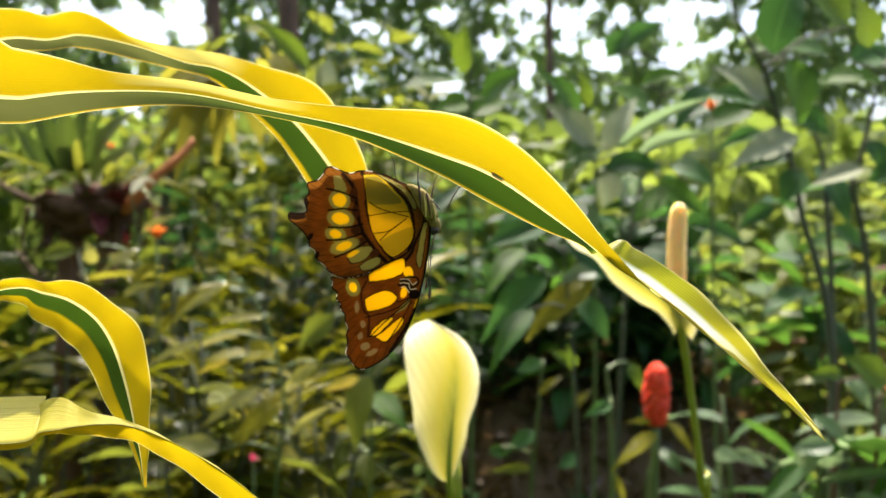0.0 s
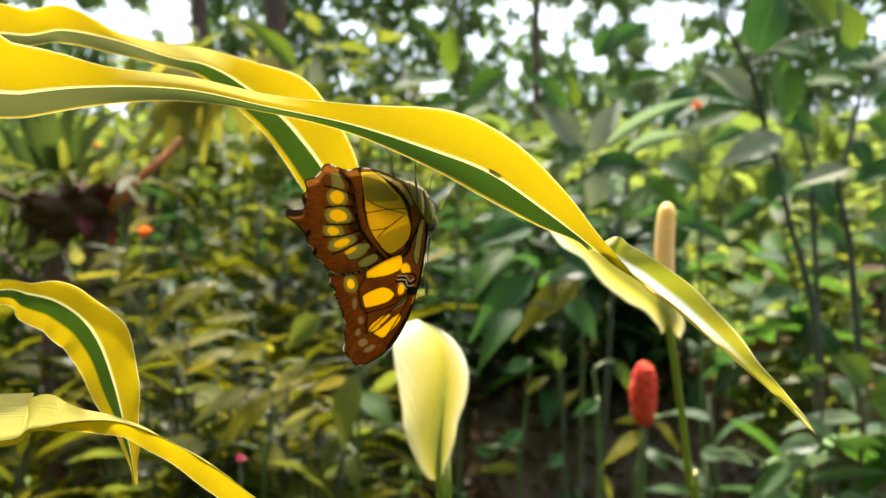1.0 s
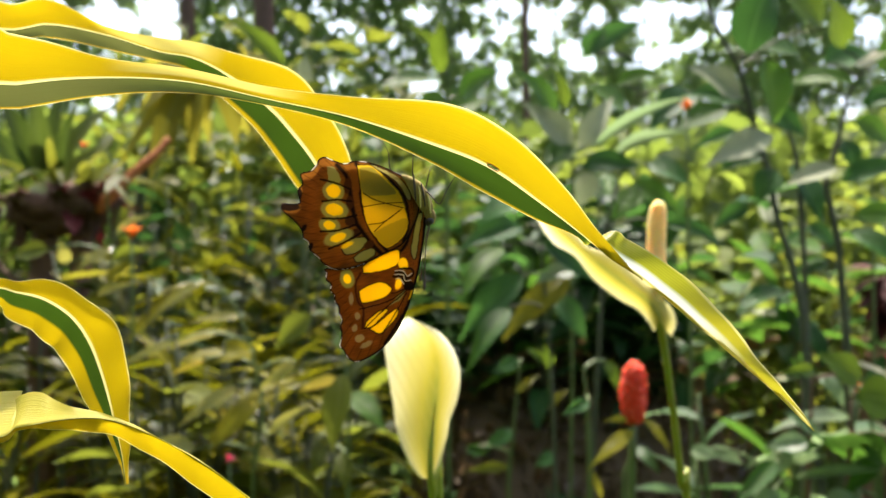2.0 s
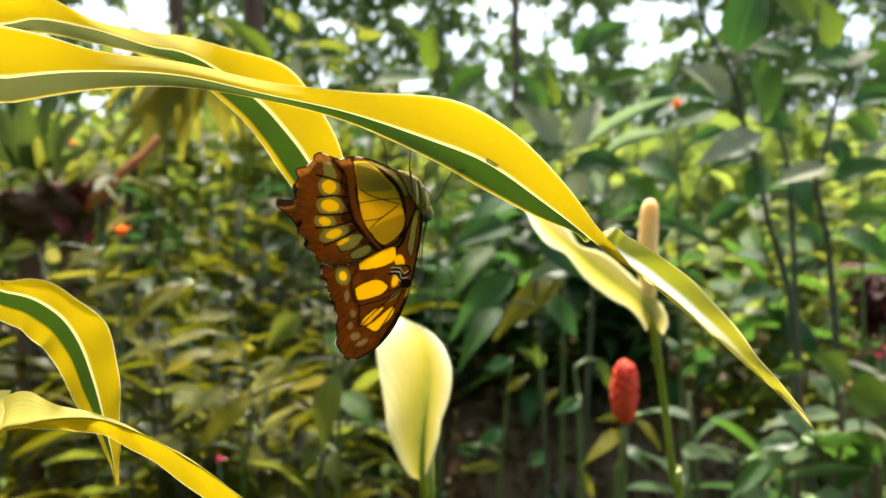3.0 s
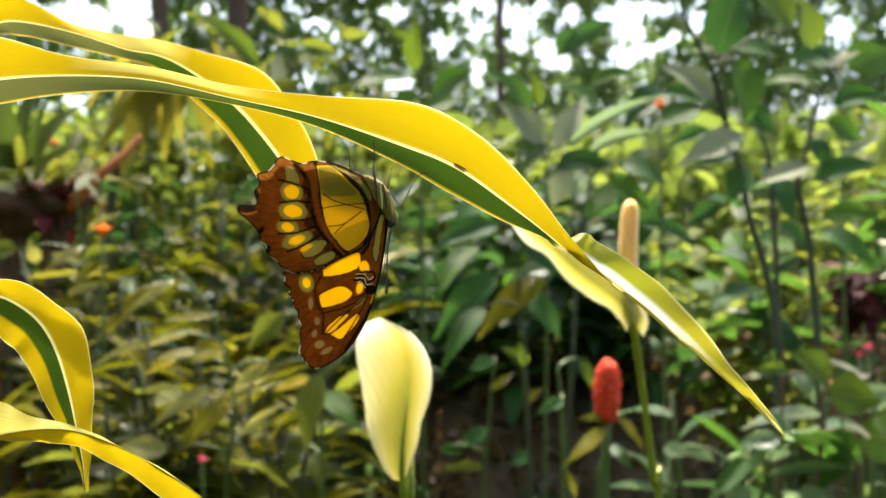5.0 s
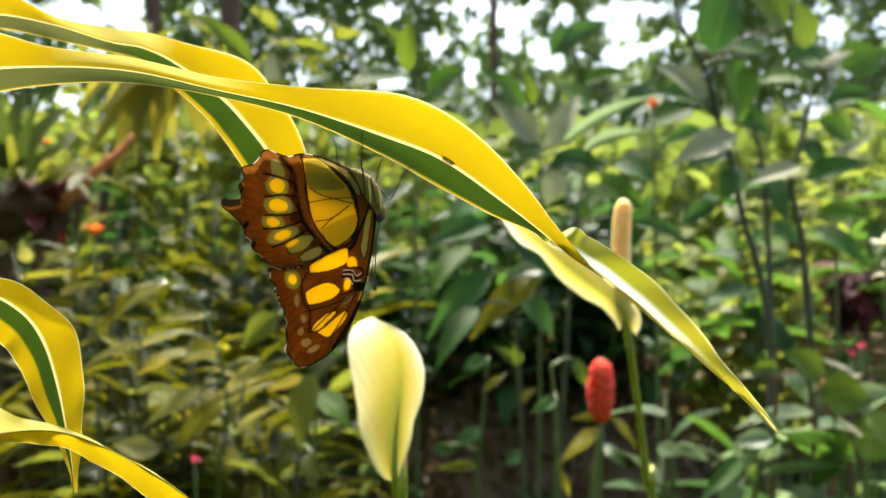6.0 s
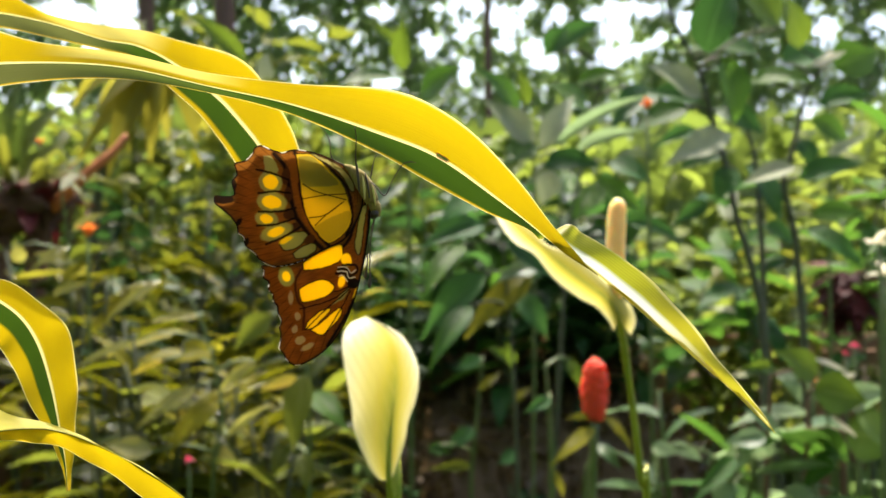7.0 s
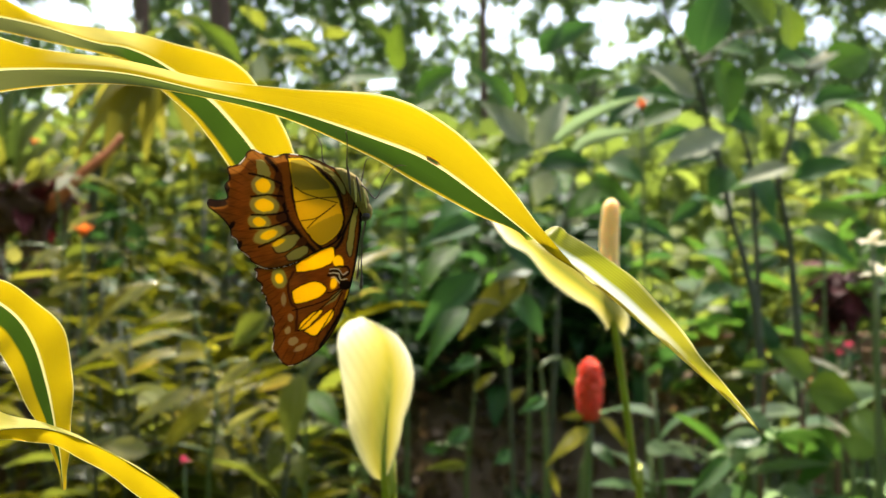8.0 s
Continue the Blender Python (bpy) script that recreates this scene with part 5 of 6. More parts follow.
# ---- far foliage ----
def foliage_mass(name, label, category, count, box, size, material, seed, keep=None):
    """Loose leaves spread through a box, joined into one mesh."""
    rng = random.Random(seed)
    verts, faces = [], []
    made = 0
    while made < count:
        p = Vector([rng.uniform(a, b) for a, b in box])
        if keep and not keep(p):
            continue
        made += 1
        s = size * rng.uniform(0.6, 1.4)
        e = Euler((rng.uniform(0, 6.28), rng.uniform(0, 6.28), rng.uniform(0, 6.28))).to_matrix()
        k = len(verts)
        for v in ((-1, 0, 0), (-0.3, 0.3, 0.08), (0.4, 0.25, 0.05), (1, 0, -0.1), (0.4, -0.25, 0.05), (-0.3, -0.3, 0.08)):
            verts.append(p + e @ Vector(v) * s)
        faces += [(k, k + 1, k + 5), (k + 1, k + 2, k + 4, k + 5), (k + 2, k + 3, k + 4)]
    me = bpy.data.meshes.new(name)
    me.from_pydata(verts, [], faces)
    me.materials.append(material)
    return tagged(new(name, me), label, category, kind="stuff")


def far_material(name, dark, light, translucent=0.4):
    n = Nodes(name)
    geo = n.tree.nodes.new("ShaderNodeNewGeometry")
    color = n.mix(geo.outputs["Random Per Island"], dark, light)
    color = n.mix(n.math("MULTIPLY", n.noise(1.5), 0.5), color, tuple(0.4 * c for c in dark))
    return n.finish(color, 0.45, translucent, n.mix(0.5, color, tuple(min(1, 2.5 * c) for c in light)))


M_FAR = far_material("far_leaves", (0.05, 0.09, 0.015), (0.15, 0.2, 0.03), 0.5)
M_FAR_DARK = far_material("far_dark_leaves", (0.06, 0.115, 0.035), (0.17, 0.25, 0.07), 0.62)
foliage_mass("hedge_leaves", "dense mixed foliage behind the shrubs", "foliage", 15000, ((-4, 4.5), (4.9, 6.2), (0.0, 2.0)), 0.11, M_FAR, 1)
WEST_GAPS = ((-3.971, 3.305, 0.16), (-3.532, 3.354, 0.19), (-3.05, 3.3, 0.2), (-2.6, 3.36, 0.19), (-2.52, 3.16, 0.12), (-2.8, 3.06, 0.1), (-3.02, 2.598, 0.14), (-3.263, 2.476, 0.05), (-3.629, 2.671, 0.09), (-2.19, 3.207, 0.04), (-1.946, 3.344, 0.07), (-0.946, 3.232, 0.05), (-0.839, 3.124, 0.06), (-1.068, 3.207, 0.04), (-0.8, 2.963, 0.03), (-0.912, 2.768, 0.04), (-1.034, 2.739, 0.04), (-0.859, 2.876, 0.04), (-1.654, 3.232, 0.03), (-1.19, 3.354, 0.04))
MIDDLE_GAPS = ((-0.556, 3.305, 0.04), (-0.532, 3.085, 0.05), (-0.41, 3.354, 0.05), (-0.263, 3.329, 0.09), (-0.239, 3.08, 0.05), (-0.459, 3.007, 0.03), (-0.288, 2.72, 0.12), (-0.41, 2.837, 0.04), (-0.459, 2.783, 0.03), (0.093, 3.037, 0.09), (0.2, 3.363, 0.07), (0.307, 3.378, 0.04), (0.478, 3.402, 0.11), (0.322, 3.276, 0.04), (0.468, 3.222, 0.06), (0.361, 3.173, 0.04), (0.185, 3.12, 0.05), (0.273, 3.105, 0.03), (0.346, 3.08, 0.03), (0.415, 3.129, 0.03), (0.498, 3.085, 0.04), (0.302, 2.939, 0.05), (0.4, 2.885, 0.07), (0.4, 2.768, 0.07), (0.151, 2.793, 0.03), (0.244, 2.783, 0.03))
INNER_GAPS = ((0.639, 2.9, 0.04), (0.707, 2.832, 0.04), (0.712, 3.29, 0.12), (0.868, 3.295, 0.06), (0.737, 3.159, 0.06), (0.751, 3.032, 0.07), (0.878, 3.183, 0.05), (0.956, 3.402, 0.07), (1.21, 3.305, 0.09), (0.995, 2.988, 0.1), (1.102, 2.89, 0.12), (1.312, 2.973, 0.06), (1.522, 3.329, 0.1), (1.737, 3.344, 0.12), (1.883, 3.354, 0.11), (1.663, 3.173, 0.09), (1.795, 3.159, 0.07), (1.629, 2.939, 0.12), (1.82, 2.988, 0.09))
EAST_GAPS = ((2.01, 3.061, 0.07), (2.112, 3.134, 0.05), (1.99, 3.378, 0.09), (2.093, 3.378, 0.05), (2.288, 3.246, 0.09), (3.054, 3.427, 0.07), (3.424, 3.402, 0.07), (3.551, 3.198, 0.13), (3.288, 2.495, 0.11), (3.395, 2.349, 0.06), (3.478, 2.466, 0.05), (3.429, 2.251, 0.07), (4.078, 3.256, 0.15), (3.98, 2.524, 0.09), (2.688, 2.998, 0.04))
GAPS = WEST_GAPS + MIDDLE_GAPS + INNER_GAPS + EAST_GAPS


def leafy(p):
    """Where the canopy has leaves: gaps of several sizes let the sky through."""
    for gx, gz, r in GAPS:
        d = math.hypot(p.x - gx, (p.z - gz) * 1.2)
        if d < r * 1.15 * (1 + 0.4 * noise.noise(Vector((p.x * 4, p.z * 4, 4)))):
            return False
    return True


foliage_mass("tree_canopy_leaves", "far tree canopy with sky showing through", "foliage", 72000, ((-6, 6), (8.0, 8.4), (1.4, 4.6)), 0.062, M_FAR_DARK, 2, leafy)


M_LITTER = far_material("dead_leaves", (0.04, 0.027, 0.012), (0.14, 0.085, 0.035), 0.3)
foliage_mass("leaf_litter", "brown dead leaves lying on the earth bank", "leaf litter", 2600, ((-0.5, 1.3), (2.2, 3.8), (0.05, 1.0)), 0.035, M_LITTER, 7, lambda p: abs(p.z - bank(p.x, p.y) - 0.03) < 0.05 and p.z > 0.2)
# leaves added over the soil, mostly unseen, to cut its pink bounce light
foliage_mass("added_ground_cover", "low leafy ground cover, added to cut light bounced off the soil", "ground cover", 30000, ((-4.2, 4.5), (-2.8, 7.0), (0.02, 0.25)), 0.1, M_FAR_DARK, 6)
# two unseen leaf masses, behind and to the left, added to cut sky light
foliage_mass("sky_screen_leaves", "unseen leaf mass added to cut the sky light", "foliage", 9000, ((-7, 7), (-5, -2.5), (0, 6)), 0.2, M_FAR_DARK, 3)
foliage_mass("sky_screen_leaves", "unseen leaf mass added to cut the sky light", "foliage", 5000, ((-7, -3.8), (-2.5, 6), (0, 5)), 0.2, M_FAR_DARK, 4)


# ---- butterfly ----
def wing_sheet(outline, grid):
    """A flat wing in x and z: the outline filled with a fine triangle net. Returns points and faces."""
    from_edge = spline(outline + outline[:1], len(outline) * 7)[:-1]
    lo, hi = from_edge.min(0), from_edge.max(0)
    points = [Vector(p) for p in from_edge]
    count = len(points)
    for i, gx in enumerate(np.arange(lo[0], hi[0], grid)):
        for gz in np.arange(lo[1], hi[1], grid):
            z = gz + (grid / 2 if i % 2 else 0)
            if inside(from_edge, gx, z):
                points.append(Vector((gx, z)))
    out = delaunay_2d_cdt(points, [], [list(range(count))], 1, 1e-6)
    return np.array([tuple(p) for p in out[0]]), [tuple(f) for f in out[2]], from_edge


def inside(poly, x, z):
    px, pz = poly[:, 0], poly[:, 1]
    qx, qz = np.roll(px, -1), np.roll(pz, -1)
    cross = ((pz > z) != (qz > z)) & (x < (qx - px) * (z - pz) / (qz - pz + 1e-12) + px)
    return bool(cross.sum() % 2)


def distance(points, poly, closed=True):
    """How far points lie from a line of points; less than 0 inside a closed one."""
    a = poly
    b = np.roll(poly, -1, 0)
    if not closed:
        a, b = poly[:-1], poly[1:]
    best = np.full(len(points), 1e9)
    crossings = np.zeros(len(points), int)
    for p, q in zip(a, b):
        d = q - p
        t = np.clip(((points - p) @ d) / (d @ d + 1e-18), 0, 1)
        best = np.minimum(best, np.linalg.norm(points - p - t[:, None] * d, axis=1))
        crossings += ((p[1] > points[:, 1]) != (q[1] > points[:, 1])) & (points[:, 0] < d[0] * (points[:, 1] - p[1]) / (d[1] + 1e-18) + p[0])
    return np.where((crossings % 2 == 1) & closed, -best, best)


def wing_colours(points, edge, patches, spots, lines):
    """The scale pattern: brown ground, dark margin with pale nicks, then bands and patches. All lengths in millimetres."""
    mm = points * 1000
    rim = np.abs(distance(mm, edge * 1000))
    col = np.tile(np.array(BROWN), (len(mm), 1))
    grain = np.array([noise.noise(Vector((p[0] * 0.35 + p[1] * 0.1, p[1] * 3.2 - p[0] * 0.8, 0))) for p in mm])
    cloud = np.array([noise.noise(Vector((p[0] * 0.3, p[1] * 0.3, 7))) for p in mm])
    col *= (1 + 0.3 * grain + 0.3 * cloud)[:, None]
    pleat = np.clip(np.sin(np.arctan2(mm[:, 1] - 4, mm[:, 0] - 16) * 95) * 4 - 3.1, 0, 1) * np.clip(rim / 0.5 - 0.6, 0, 1) * np.clip(2.2 - rim / 2.2, 0, 1)
    col *= (1 - 0.45 * pleat)[:, None]
    # ragged edges to the pattern, as the scales lie
    mm = mm + np.array([(noise.noise(Vector((p[0] * 0.9, p[1] * 0.9, 3))), noise.noise(Vector((p[0] * 0.9, p[1] * 0.9, 5)))) for p in mm]) * 0.16

    def lay(mask, colour):
        col[:] = col * (1 - mask[:, None]) + np.array(colour) * mask[:, None]

    def draw(broad):
        for width, colour, line in lines:
            if (width > 0.3) == broad:
                lay(np.clip(1.5 - distance(mm, spline(line, len(line) * 6), False) / width, 0, 1), colour)

    draw(True)
    for colour, halo, poly in patches:
        d = distance(mm, spline(poly + poly[:1], len(poly) * 6)[:-1])
        if halo:
            lay(np.clip(1 - (d - 0.1) / 0.35, 0, 1), DARK)
        lay(np.clip(0.5 - d / 0.25, 0, 1), colour)
    for colour, halo, x, z, a, b, turn in spots:
        c, s = math.cos(radians(turn)), math.sin(radians(turn))
        u, w = mm[:, 0] - x, mm[:, 1] - z
        r = np.sqrt(((u * c + w * s) / a) ** 2 + ((w * c - u * s) / b) ** 2)
        d = (r - 1) * min(a, b)
        if halo:
            lay(np.clip(1 - (d - 0.75) / 0.4, 0, 1), OLIVE)
        lay(np.clip(0.5 - d / 0.3, 0, 1), colour)
    draw(False)
    around = np.arctan2(mm[:, 1] + 6, mm[:, 0] - 2)
    nick = np.clip(np.sin(around * 31 + 3 * np.sin(around * 7)) * 2 - 0.4, 0, 1)
    lay(np.clip(1.7 - rim / 0.36, 0, 1) * 0.95, (0.008, 0.006, 0.005))
    lay(np.clip(1.5 - rim / 0.22, 0, 1) * nick * 0.85 * (mm[:, 0] < 3) * (mm[:, 0] > TAIL[0]), (0.8, 0.74, 0.6))
    return np.clip(col, 0, 1)


def wing(name, sheet, colours, depth, lean, parent, label):
    """A wing of the sheet's shape, bowed a little, set depth behind the body's middle."""
    points, faces, edge = sheet
    me = bpy.data.meshes.new(name)
    verts = [(x, depth - lean * (0.035 - min(0.03, abs(x) + abs(z) * 0.3)) + 0.0004 * math.sin(x * 420 + z * 160), z) for x, z in points]
    me.from_pydata(verts, [], faces)
    layer = me.color_attributes.new("scales", "FLOAT_COLOR", "POINT")
    flat = np.concatenate([colours, np.ones((len(points), 1))], 1).astype(np.float32)
    layer.data.foreach_set("color", flat.ravel())
    for p in me.polygons:
        p.use_smooth = True
    me.materials.append(M_WING)
    ob = new(name, me)
    ob.parent = parent
    return tagged(ob, label)


def wing_material():
    n = Nodes("wing_scales")
    colour = n.tree.nodes.new("ShaderNodeVertexColor")
    colour.layer_name = "scales"
    dust = n.noise(2600.0, 2.0)
    base = n.mix(n.math("MULTIPLY", dust, 0.3), colour.outputs["Color"], (0.3, 0.15, 0.05), "MULTIPLY")
    return n.finish(base, 0.6, 0.6, colour.outputs["Color"], n.bump(dust, 0.25, 0.0003), 0.15)


M_WING = wing_material()
M_FUZZ = plain("body_fuzz", (0.08, 0.052, 0.01), (0.38, 0.29, 0.075), 0.9, 900.0, 0.8, 0.0006, 0.0, (1.6, 1.0, 0.25))
M_PALE_FUZZ = plain("pale_fuzz", (0.46, 0.38, 0.13), (0.62, 0.52, 0.2), 0.9, 900.0, 0.5, 0.0004)
M_BODY_DARK = plain("dark_limb", (0.02, 0.015, 0.012), (0.1, 0.07, 0.04), 0.6, 900.0)
M_EYE = plain("dark_eye", (0.01, 0.008, 0.006), (0.03, 0.02, 0.012), 0.45, 900.0)
BROWN, DARK, OLIVE, SUNNY = (0.25, 0.092, 0.012), (0.018, 0.008, 0.004), (0.34, 0.31, 0.1), (0.97, 0.66, 0.01)
STRIP = (0.4, 0.34, 0.11)
UMBER = (0.09, 0.03, 0.008)
TAIL = [(-14.48, 14.30)][0]
CHALK = (0.75, 0.7, 0.55)
# cell colours with shade painted in: under the abdomen, and over the wing behind
CELL_SHADOW, CELL_DIMMED = (0.36, 0.28, 0.035), (0.47, 0.34, 0.02)
CELL, WHITE = (0.74, 0.5, 0.02), (0.4, 0.31, 0.15)

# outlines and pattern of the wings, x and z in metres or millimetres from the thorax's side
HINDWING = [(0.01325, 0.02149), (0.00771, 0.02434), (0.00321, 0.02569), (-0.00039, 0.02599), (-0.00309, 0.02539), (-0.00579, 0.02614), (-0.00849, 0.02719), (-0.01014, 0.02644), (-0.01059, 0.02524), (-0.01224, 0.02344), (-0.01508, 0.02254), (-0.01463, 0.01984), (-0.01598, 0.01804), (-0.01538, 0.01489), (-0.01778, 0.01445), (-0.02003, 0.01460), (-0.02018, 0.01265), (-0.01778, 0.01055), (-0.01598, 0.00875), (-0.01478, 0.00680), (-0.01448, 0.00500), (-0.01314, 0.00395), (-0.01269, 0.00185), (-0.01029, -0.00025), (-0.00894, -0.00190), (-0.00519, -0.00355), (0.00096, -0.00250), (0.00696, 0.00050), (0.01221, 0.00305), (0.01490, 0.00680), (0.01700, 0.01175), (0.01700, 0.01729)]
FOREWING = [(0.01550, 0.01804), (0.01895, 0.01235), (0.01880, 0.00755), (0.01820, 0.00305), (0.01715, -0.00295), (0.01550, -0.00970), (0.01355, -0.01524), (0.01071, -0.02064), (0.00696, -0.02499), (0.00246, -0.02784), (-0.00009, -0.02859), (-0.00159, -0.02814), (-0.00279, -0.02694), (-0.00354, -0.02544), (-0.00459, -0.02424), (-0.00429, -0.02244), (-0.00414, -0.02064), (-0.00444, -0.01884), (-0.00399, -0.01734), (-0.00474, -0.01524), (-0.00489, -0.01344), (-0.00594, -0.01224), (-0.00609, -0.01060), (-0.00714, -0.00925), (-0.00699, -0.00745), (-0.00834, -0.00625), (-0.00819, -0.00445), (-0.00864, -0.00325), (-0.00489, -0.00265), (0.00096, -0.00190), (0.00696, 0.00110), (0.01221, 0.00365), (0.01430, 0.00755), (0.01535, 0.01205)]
HIND_PATCHES = [
    (CELL, True, [(0.51, 24.64), (4.71, 24.49), (8.61, 20.74), (11.91, 16.99), (13.40, 12.65), (14.00, 8.15), (11.91, 4.55), (8.31, 2.45), (5.46, 5.30), (3.21, 8.60), (2.01, 13.25), (1.41, 18.64)]),
    # next two patches paint the abdomen's shadow and the overlapped, dimmer corner
    (CELL_SHADOW, False, [(1.0, 24.2), (4.6, 24.0), (8.3, 20.4), (10.9, 17.3), (6.0, 16.6), (1.9, 17.4)]),
    (CELL_DIMMED, False, [(4.7, 6.4), (9.0, 8.8), (13.5, 10.4), (13.8, 8.1), (11.8, 4.7), (8.3, 2.7), (5.7, 5.2)]),
    (OLIVE, False, [(-7.89, 24.49), (-5.79, 24.19), (-4.14, 20.74), (-6.99, 19.84)]),
    (OLIVE, True, [(-3.84, 2.15), (-1.29, 4.55), (2.01, 5.15), (2.91, 3.95), (0.51, 1.55), (-2.49, 0.65)]),
    (OLIVE, True, [(-0.54, -0.25), (2.01, 1.55), (4.71, 2.15), (5.01, 0.65), (2.46, -1.00), (0.21, -1.30)]),
    (STRIP, True, [(4.11, 25.09), (8.31, 23.29), (11.61, 21.34), (14.00, 18.64), (14.90, 15.94), (14.15, 15.64), (12.21, 18.94), (9.51, 21.64), (6.21, 23.59)]),
    (BROWN, False, [(-1.29, 24.79), (0.21, 24.04), (0.96, 18.04), (-0.09, 18.04), (-1.29, 21.79)]),
]
HIND_SPOTS = [(UMBER, False, -2.34, 19.24, 1.05, 2.10, -10), (UMBER, False, -1.74, 14.60, 1.05, 1.95, -5), (UMBER, False, -1.59, 9.65, 1.35, 1.20, 10), (UMBER, False, -0.09, 6.35, 1.35, 1.20, 30), (UMBER, False, 3.51, 3.35, 1.50, 1.05, 30), (SUNNY, True, -6.09, 17.89, 1.95, 1.80, -30), (SUNNY, True, -5.79, 12.80, 2.40, 1.65, -10), (SUNNY, True, -7.14, 8.60, 1.65, 1.20, -15), (SUNNY, True, -4.74, 5.30, 2.25, 1.12, 20), (SUNNY, False, -2.34, 3.20, 1.80, 0.67, 28), (DARK, False, -17.93, 13.55, 2.70, 1.12, 0), (DARK, False, -15.38, 17.29, 0.75, 1.50, 0), (DARK, False, -14.18, 7.85, 0.60, 1.20, -30), (DARK, False, -12.39, 2.75, 0.60, 1.20, -20),]
HIND_LINES = [
    (0.6, DARK, [(-5.19, 24.94), (-2.49, 21.79), (-1.59, 17.74), (-0.99, 13.55), (-0.09, 9.80), (1.71, 6.80), (4.41, 3.35), (6.51, 1.25)]),
    (0.5, DARK, [(0.06, 25.39), (0.96, 19.54), (1.86, 13.25), (3.66, 8.30), (5.91, 4.55), (8.31, 1.85)]),
    (0.4, DARK, [(4.71, 25.09), (9.21, 21.04), (13.25, 15.79), (14.30, 8.75), (12.81, 4.25)]),
    (0.28, DARK, [(-9.54, 21.04), (-5.04, 19.84), (-1.59, 18.34)]),
    (0.28, DARK, [(-9.09, 15.04), (-5.04, 15.49), (-1.29, 15.04)]),
    (0.28, DARK, [(-9.09, 10.40), (-4.29, 10.40), (0.21, 11.30)]),
    (0.28, DARK, [(-9.54, 6.95), (-5.04, 7.10), (-0.09, 8.75)]),
    (0.28, DARK, [(-7.29, 2.15), (-2.79, 4.10), (1.71, 6.80)]),
]
HIND_VEINS = [
    (0.13, DARK, [(2.01, 17.29), (5.46, 15.34), (12.81, 13.25)]),
    (0.13, DARK, [(2.01, 13.55), (7.71, 14.45), (12.81, 14.75)]),
    (0.13, DARK, [(3.51, 8.75), (7.71, 9.50), (12.21, 12.80)]),
    (0.13, DARK, [(5.01, 6.80), (7.71, 9.35), (12.21, 12.80)]),
]
FORE_PATCHES = [
    (SUNNY, True, [(2.01, -4.30), (2.31, -2.35), (6.21, 0.05), (10.71, 1.85), (11.76, 0.95), (11.31, -1.75), (8.31, -3.40), (4.71, -4.15)]),
    (SUNNY, True, [(0.96, -9.40), (2.91, -8.05), (6.51, -7.00), (8.61, -7.75), (9.51, -9.10), (7.11, -11.20), (2.31, -12.39), (1.26, -11.35)]),
    (SUNNY, True, [(2.31, -19.29), (3.21, -17.34), (5.91, -15.09), (8.46, -14.34), (6.96, -16.29), (4.41, -18.69)]),
    (SUNNY, True, [(3.81, -19.59), (6.51, -17.64), (9.51, -15.09), (11.16, -14.19), (11.01, -16.14), (8.91, -18.54), (6.51, -20.64)]),
    (OLIVE, True, [(18.05, 11.75), (17.30, 7.55), (16.10, -0.25), (15.05, 1.55), (15.80, 6.80), (16.85, 11.30)]),
    (OLIVE, False, [(8.91, -13.44), (12.21, -9.70), (13.40, -9.25), (11.91, -11.65)]),
    (SUNNY, False, [(14.15, -11.65), (14.90, -9.55), (15.80, -8.20), (15.05, -10.75)]),
]
FORE_SPOTS = [(SUNNY, True, -2.34, -5.95, 1.05, 1.35, 10), (SUNNY, False, 12.81, -1.90, 1.35, 1.65, 10), (SUNNY, False, 11.46, -7.45, 0.90, 1.50, -15), (WHITE, False, -1.29, -11.35, 0.60, 1.65, 0), (WHITE, False, 0.36, -15.99, 0.75, 1.05, 0), (WHITE, False, -0.39, -19.29, 0.75, 1.05, -20), (WHITE, False, 0.96, -22.14, 1.35, 1.05, 20), (WHITE, False, 2.76, -23.79, 1.80, 0.67, 28), (DARK, False, 14.40, -7.90, 1.6, 1.25, 0),]
FORE_LINES = [
    (0.4, DARK, [(12.21, 1.55), (13.70, 3.80), (15.50, 9.05), (17.90, 12.35)]),
    (0.31, UMBER, [(1.26, -4.45), (-0.09, -7.45), (0.51, -11.95), (2.01, -14.19), (1.71, -19.44)]),
    (0.35, DARK, [(18.65, 10.55), (17.75, 1.55), (15.95, -7.45), (13.10, -14.94), (7.71, -23.64)]),
    (0.3, DARK, [(10.71, -4.15), (12.95, -4.45), (13.70, -5.95), (15.50, -4.75), (14.90, -3.25), (11.91, -3.25)]),
    (0.3, DARK, [(10.11, -5.35), (12.21, -5.35), (13.25, -7.00), (14.60, -7.45)]),
    (0.13, CHALK, [(10.71, -3.7), (12.9, -3.95), (13.9, -5.2), (15.0, -4.5)]),
    (0.13, CHALK, [(10.4, -4.75), (12.6, -4.9), (13.4, -6.4), (14.9, -6.3)]),
    (0.13, CHALK, [(10.9, -5.9), (12.0, -5.95), (12.9, -7.4)]),
    (0.14, DARK, [(13.9, -8.5), (9.0, -11.9), (1.0, -14.2)]),
    (0.14, DARK, [(13.9, -8.3), (11.3, -9.6), (9.7, -9.9)]),
    (0.14, DARK, [(14.60, -8.20), (12.21, -10.45), (7.71, -14.19), (2.31, -19.44)]),
    (0.14, DARK, [(13.70, -9.70), (11.31, -14.19), (6.96, -20.94)]),
]


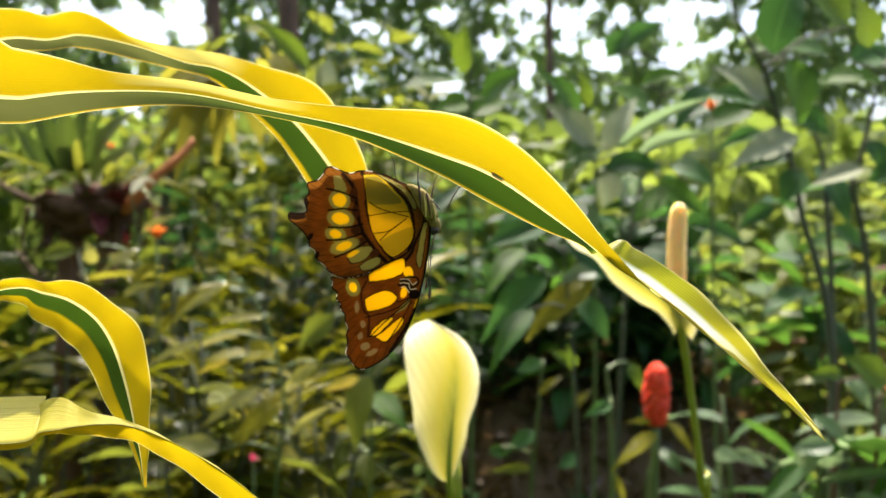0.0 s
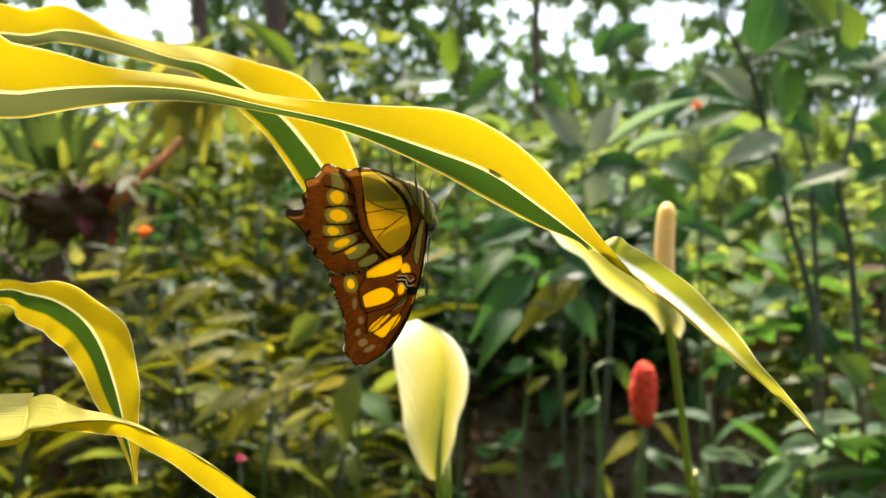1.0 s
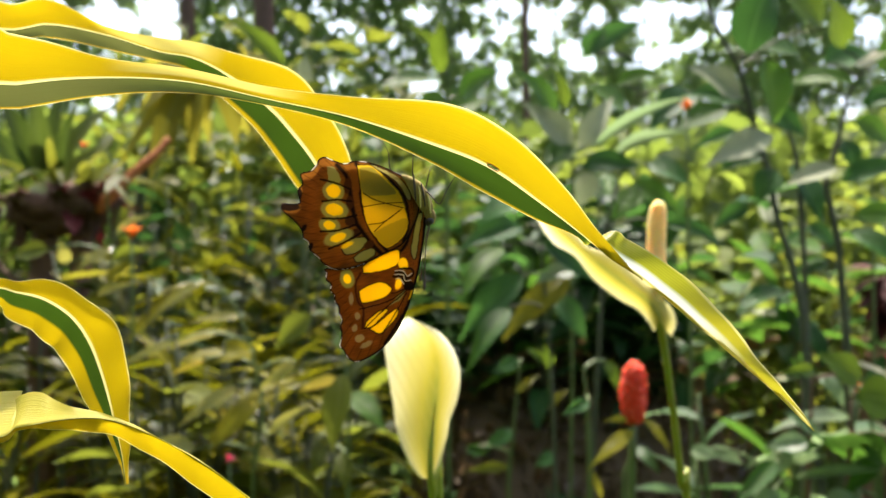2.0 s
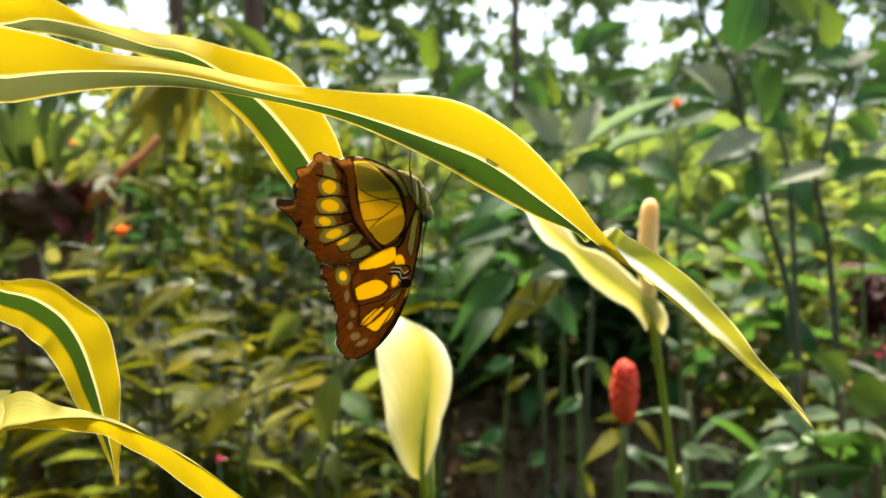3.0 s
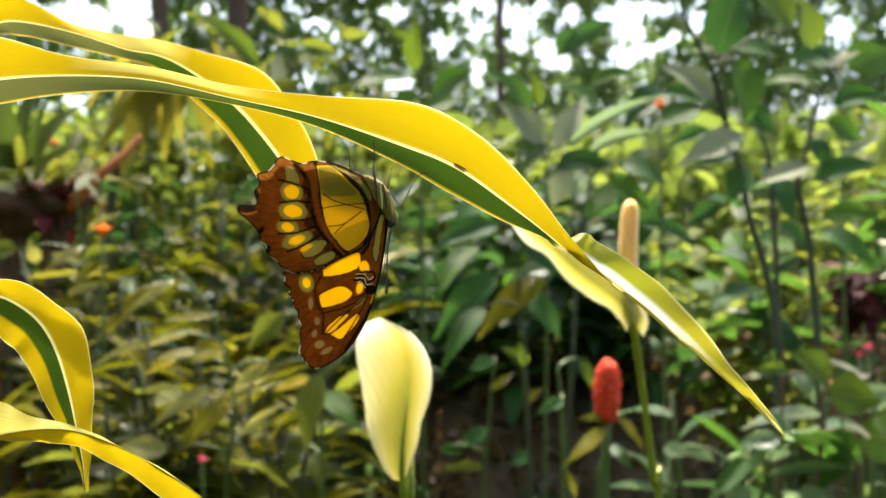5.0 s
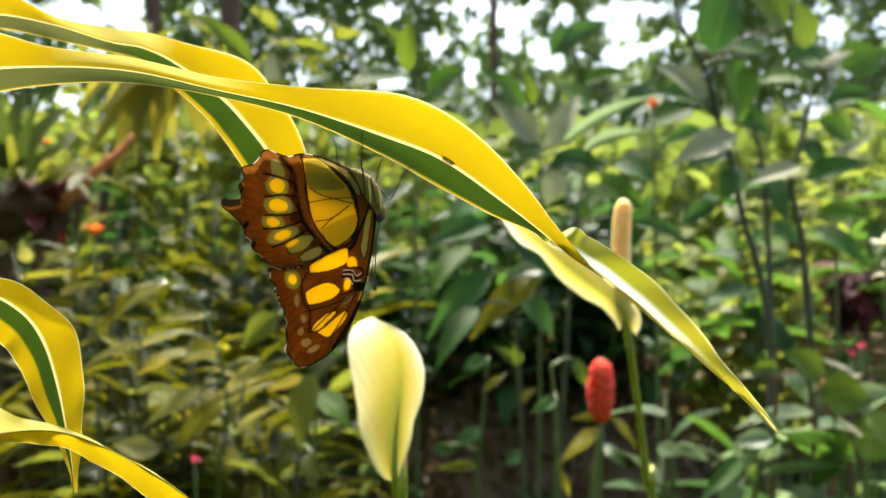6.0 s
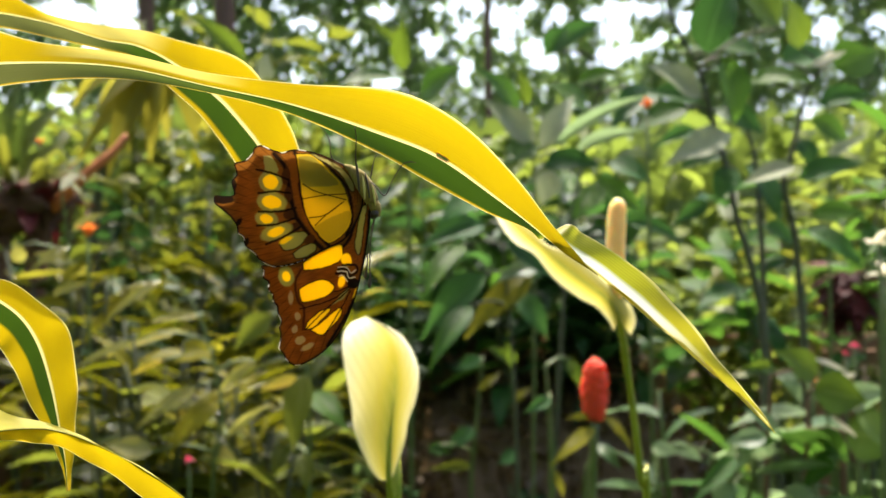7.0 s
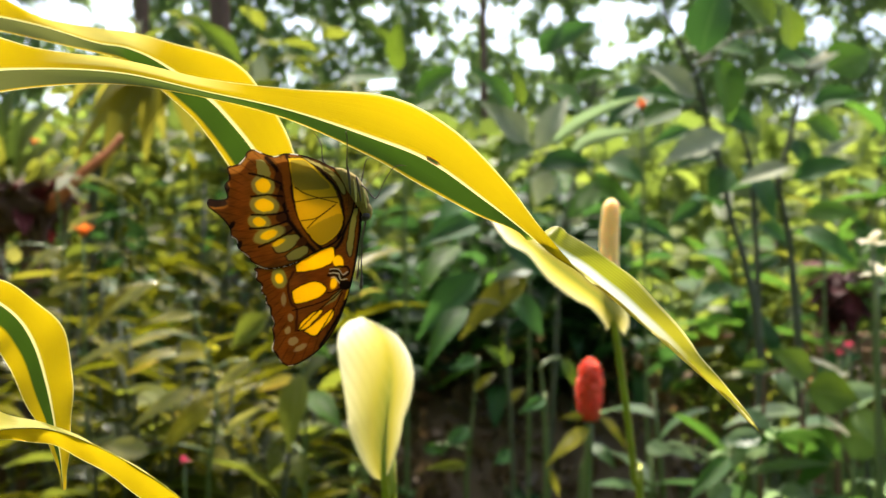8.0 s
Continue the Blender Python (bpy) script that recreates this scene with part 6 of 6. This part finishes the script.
def build_butterfly():
    origin = [m for t, m in BUTTERFLY_ROWS if t == 3.5][0].translation
    root = thing("butterfly", "brown and yellow butterfly hanging under a leaf, wings closed", "butterfly", origin)
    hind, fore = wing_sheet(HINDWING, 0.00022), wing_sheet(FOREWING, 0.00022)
    hind_col = wing_colours(hind[0], hind[2], HIND_PATCHES, HIND_SPOTS, HIND_LINES)
    # veins lie over the pale cell
    for width, colour, line in HIND_VEINS:
        mask = np.clip(1.5 - distance(hind[0] * 1000, spline(line, 12), False) / width, 0, 1)[:, None]
        hind_col = hind_col * (1 - mask) + np.array(colour) * mask
    fore_col = wing_colours(fore[0], fore[2], FORE_PATCHES, FORE_SPOTS, FORE_LINES)
    wing("hindwing", hind, hind_col, -0.0007, 0.02, root, "brown hindwing with yellow spots and scalloped edge")
    wing("forewing", fore, fore_col, -0.0004, 0.02, root, "brown forewing with large yellow windows")
    wing("forewing", fore, fore_col, 0.0, 0.02, root, "brown forewing with large yellow windows")
    wing("hindwing", hind, hind_col, 0.0003, 0.02, root, "brown hindwing with yellow spots and scalloped edge")
    part("thorax", tube(bmesh.new(), [(0.01221, -0.0002, 0.02194, 0.00050), (0.01415, -0.0002, 0.02089, 0.00120), (0.01610, -0.0002, 0.01894, 0.00200), (0.01790, -0.0002, 0.01594, 0.00220), (0.01940, -0.0002, 0.01265, 0.00170)], 22, 14, 0.05, 3), M_FUZZ, root, "grey-green furry thorax")
    for stripe in ([(0.01565, -0.0018, 0.02224, 0.00020), (0.01595, -0.0023, 0.01924, 0.00035), (0.01625, -0.0023, 0.01504, 0.00020)], [(0.01775, -0.0017, 0.01984, 0.00020), (0.01835, -0.0022, 0.01684, 0.00030), (0.01880, -0.0020, 0.01355, 0.00020)]):
        part("femur", tube(bmesh.new(), stripe, 14, 8, 0.06, 6), M_BODY_DARK, root)
    for stripe in ([(0.01700, -0.0018, 0.01924, 0.00020), (0.01745, -0.0023, 0.01684, 0.00035), (0.01760, -0.0023, 0.01325, 0.00020)], [(0.01925, -0.0014, 0.01714, 0.00020), (0.01985, -0.0016, 0.01475, 0.00040), (0.02030, -0.0015, 0.01175, 0.00020)]):
        part("palp", tube(bmesh.new(), stripe, 14, 8, 0.06, 7), M_PALE_FUZZ, root, "pale scaly palp")
    abdomen = part("abdomen", tube(bmesh.new(), [(0.00021, 0.0000, 0.02449, 0.00050), (0.00411, 0.0000, 0.02224, 0.00270), (0.00891, 0.0000, 0.01954, 0.00310), (0.01430, 0.0000, 0.01684, 0.00260)], 20, 12, 0.03, 4), M_FUZZ, root)
    for v in abdomen.data.vertices:
        v.co.y = v.co.y * 0.32 + 0.0012
    head = part("head", tube(bmesh.new(), [(0.01865, 0, 0.01385, 0.00100), (0.01955, 0, 0.01235, 0.00150), (0.02030, 0, 0.01055, 0.00150), (0.02075, 0, 0.00890, 0.00060)], 12, 12, 0.04, 5), M_FUZZ, root)
    part("eye", tube(bmesh.new(), [(0.01925, -0.0008, 0.00845, 0.00040), (0.01970, -0.0009, 0.00920, 0.00100), (0.02030, -0.0009, 0.00995, 0.00100), (0.02075, -0.0008, 0.01055, 0.00030)], 10, 12), M_EYE, head)
    part("antenna", tube(bmesh.new(), [(0.02000, 0, 0.00845, 0.00017), (0.01895, 0, 0.00305, 0.00018), (0.01865, 0, -0.00295, 0.00018), (0.01865, 0, -0.00595, 0.00026), (0.01850, 0, -0.00820, 0.00052), (0.01850, 0, -0.00925, 0.00020)], 24, 6), M_BODY_DARK, root)
    part("antenna", tube(bmesh.new(), [(0.01970, 0.0020, 0.00845, 0.00012), (0.01835, 0.0030, 0.00305, 0.00013), (0.01775, 0.0040, -0.00295, 0.00014), (0.01730, 0.0050, -0.00595, 0.00036), (0.01715, 0.0050, -0.00685, 0.00020)], 24, 6), M_BODY_DARK, root)
    for points in (
            [(0.01281, 0, 0.02194, 0.00020), (0.00936, 0, 0.02374, 0.00020), (0.00876, 0, 0.02824, 0.00014), (0.00726, 0, 0.03109, 0.00010), (0.00666, 0, 0.03139, 0.00008)],
            [(0.01610, -0.0010, 0.01894, 0.00020), (0.01550, -0.0030, 0.02254, 0.00020), (0.01580, -0.0060, 0.02824, 0.00014), (0.01565, -0.0080, 0.03064, 0.00022)],
            [(0.01790, 0.0010, 0.01579, 0.00020), (0.01895, 0.0020, 0.01924, 0.00020), (0.02000, 0.0010, 0.02374, 0.00012), (0.02075, 0.0000, 0.02464, 0.00010)],
            [(0.01865, -0.0010, 0.01804, 0.00020), (0.02045, -0.0020, 0.01654, 0.00020), (0.02270, -0.0030, 0.01415, 0.00016), (0.02480, -0.0050, 0.01804, 0.00014), (0.02720, -0.0070, 0.02149, 0.00012), (0.02900, -0.0080, 0.02209, 0.00018), (0.03050, -0.0080, 0.02194, 0.00010)]):
        part("leg", tube(bmesh.new(), points, 26, 6), M_BODY_DARK, root)
    return root


butterfly = build_butterfly()



def motions():
    base = Vector(CANE)
    for key, rows in (("main", LEAF_ROWS), ("back", BACK_LEAF_ROWS), ("side", SIDE_LEAF_ROWS), ("low", LOW_LEAF_ROWS)):
        walk(striped_leaves[key], [(t, Matrix.Translation(-base) @ m) for t, m in rows])
    walk(butterfly, BUTTERFLY_ROWS)


motions()
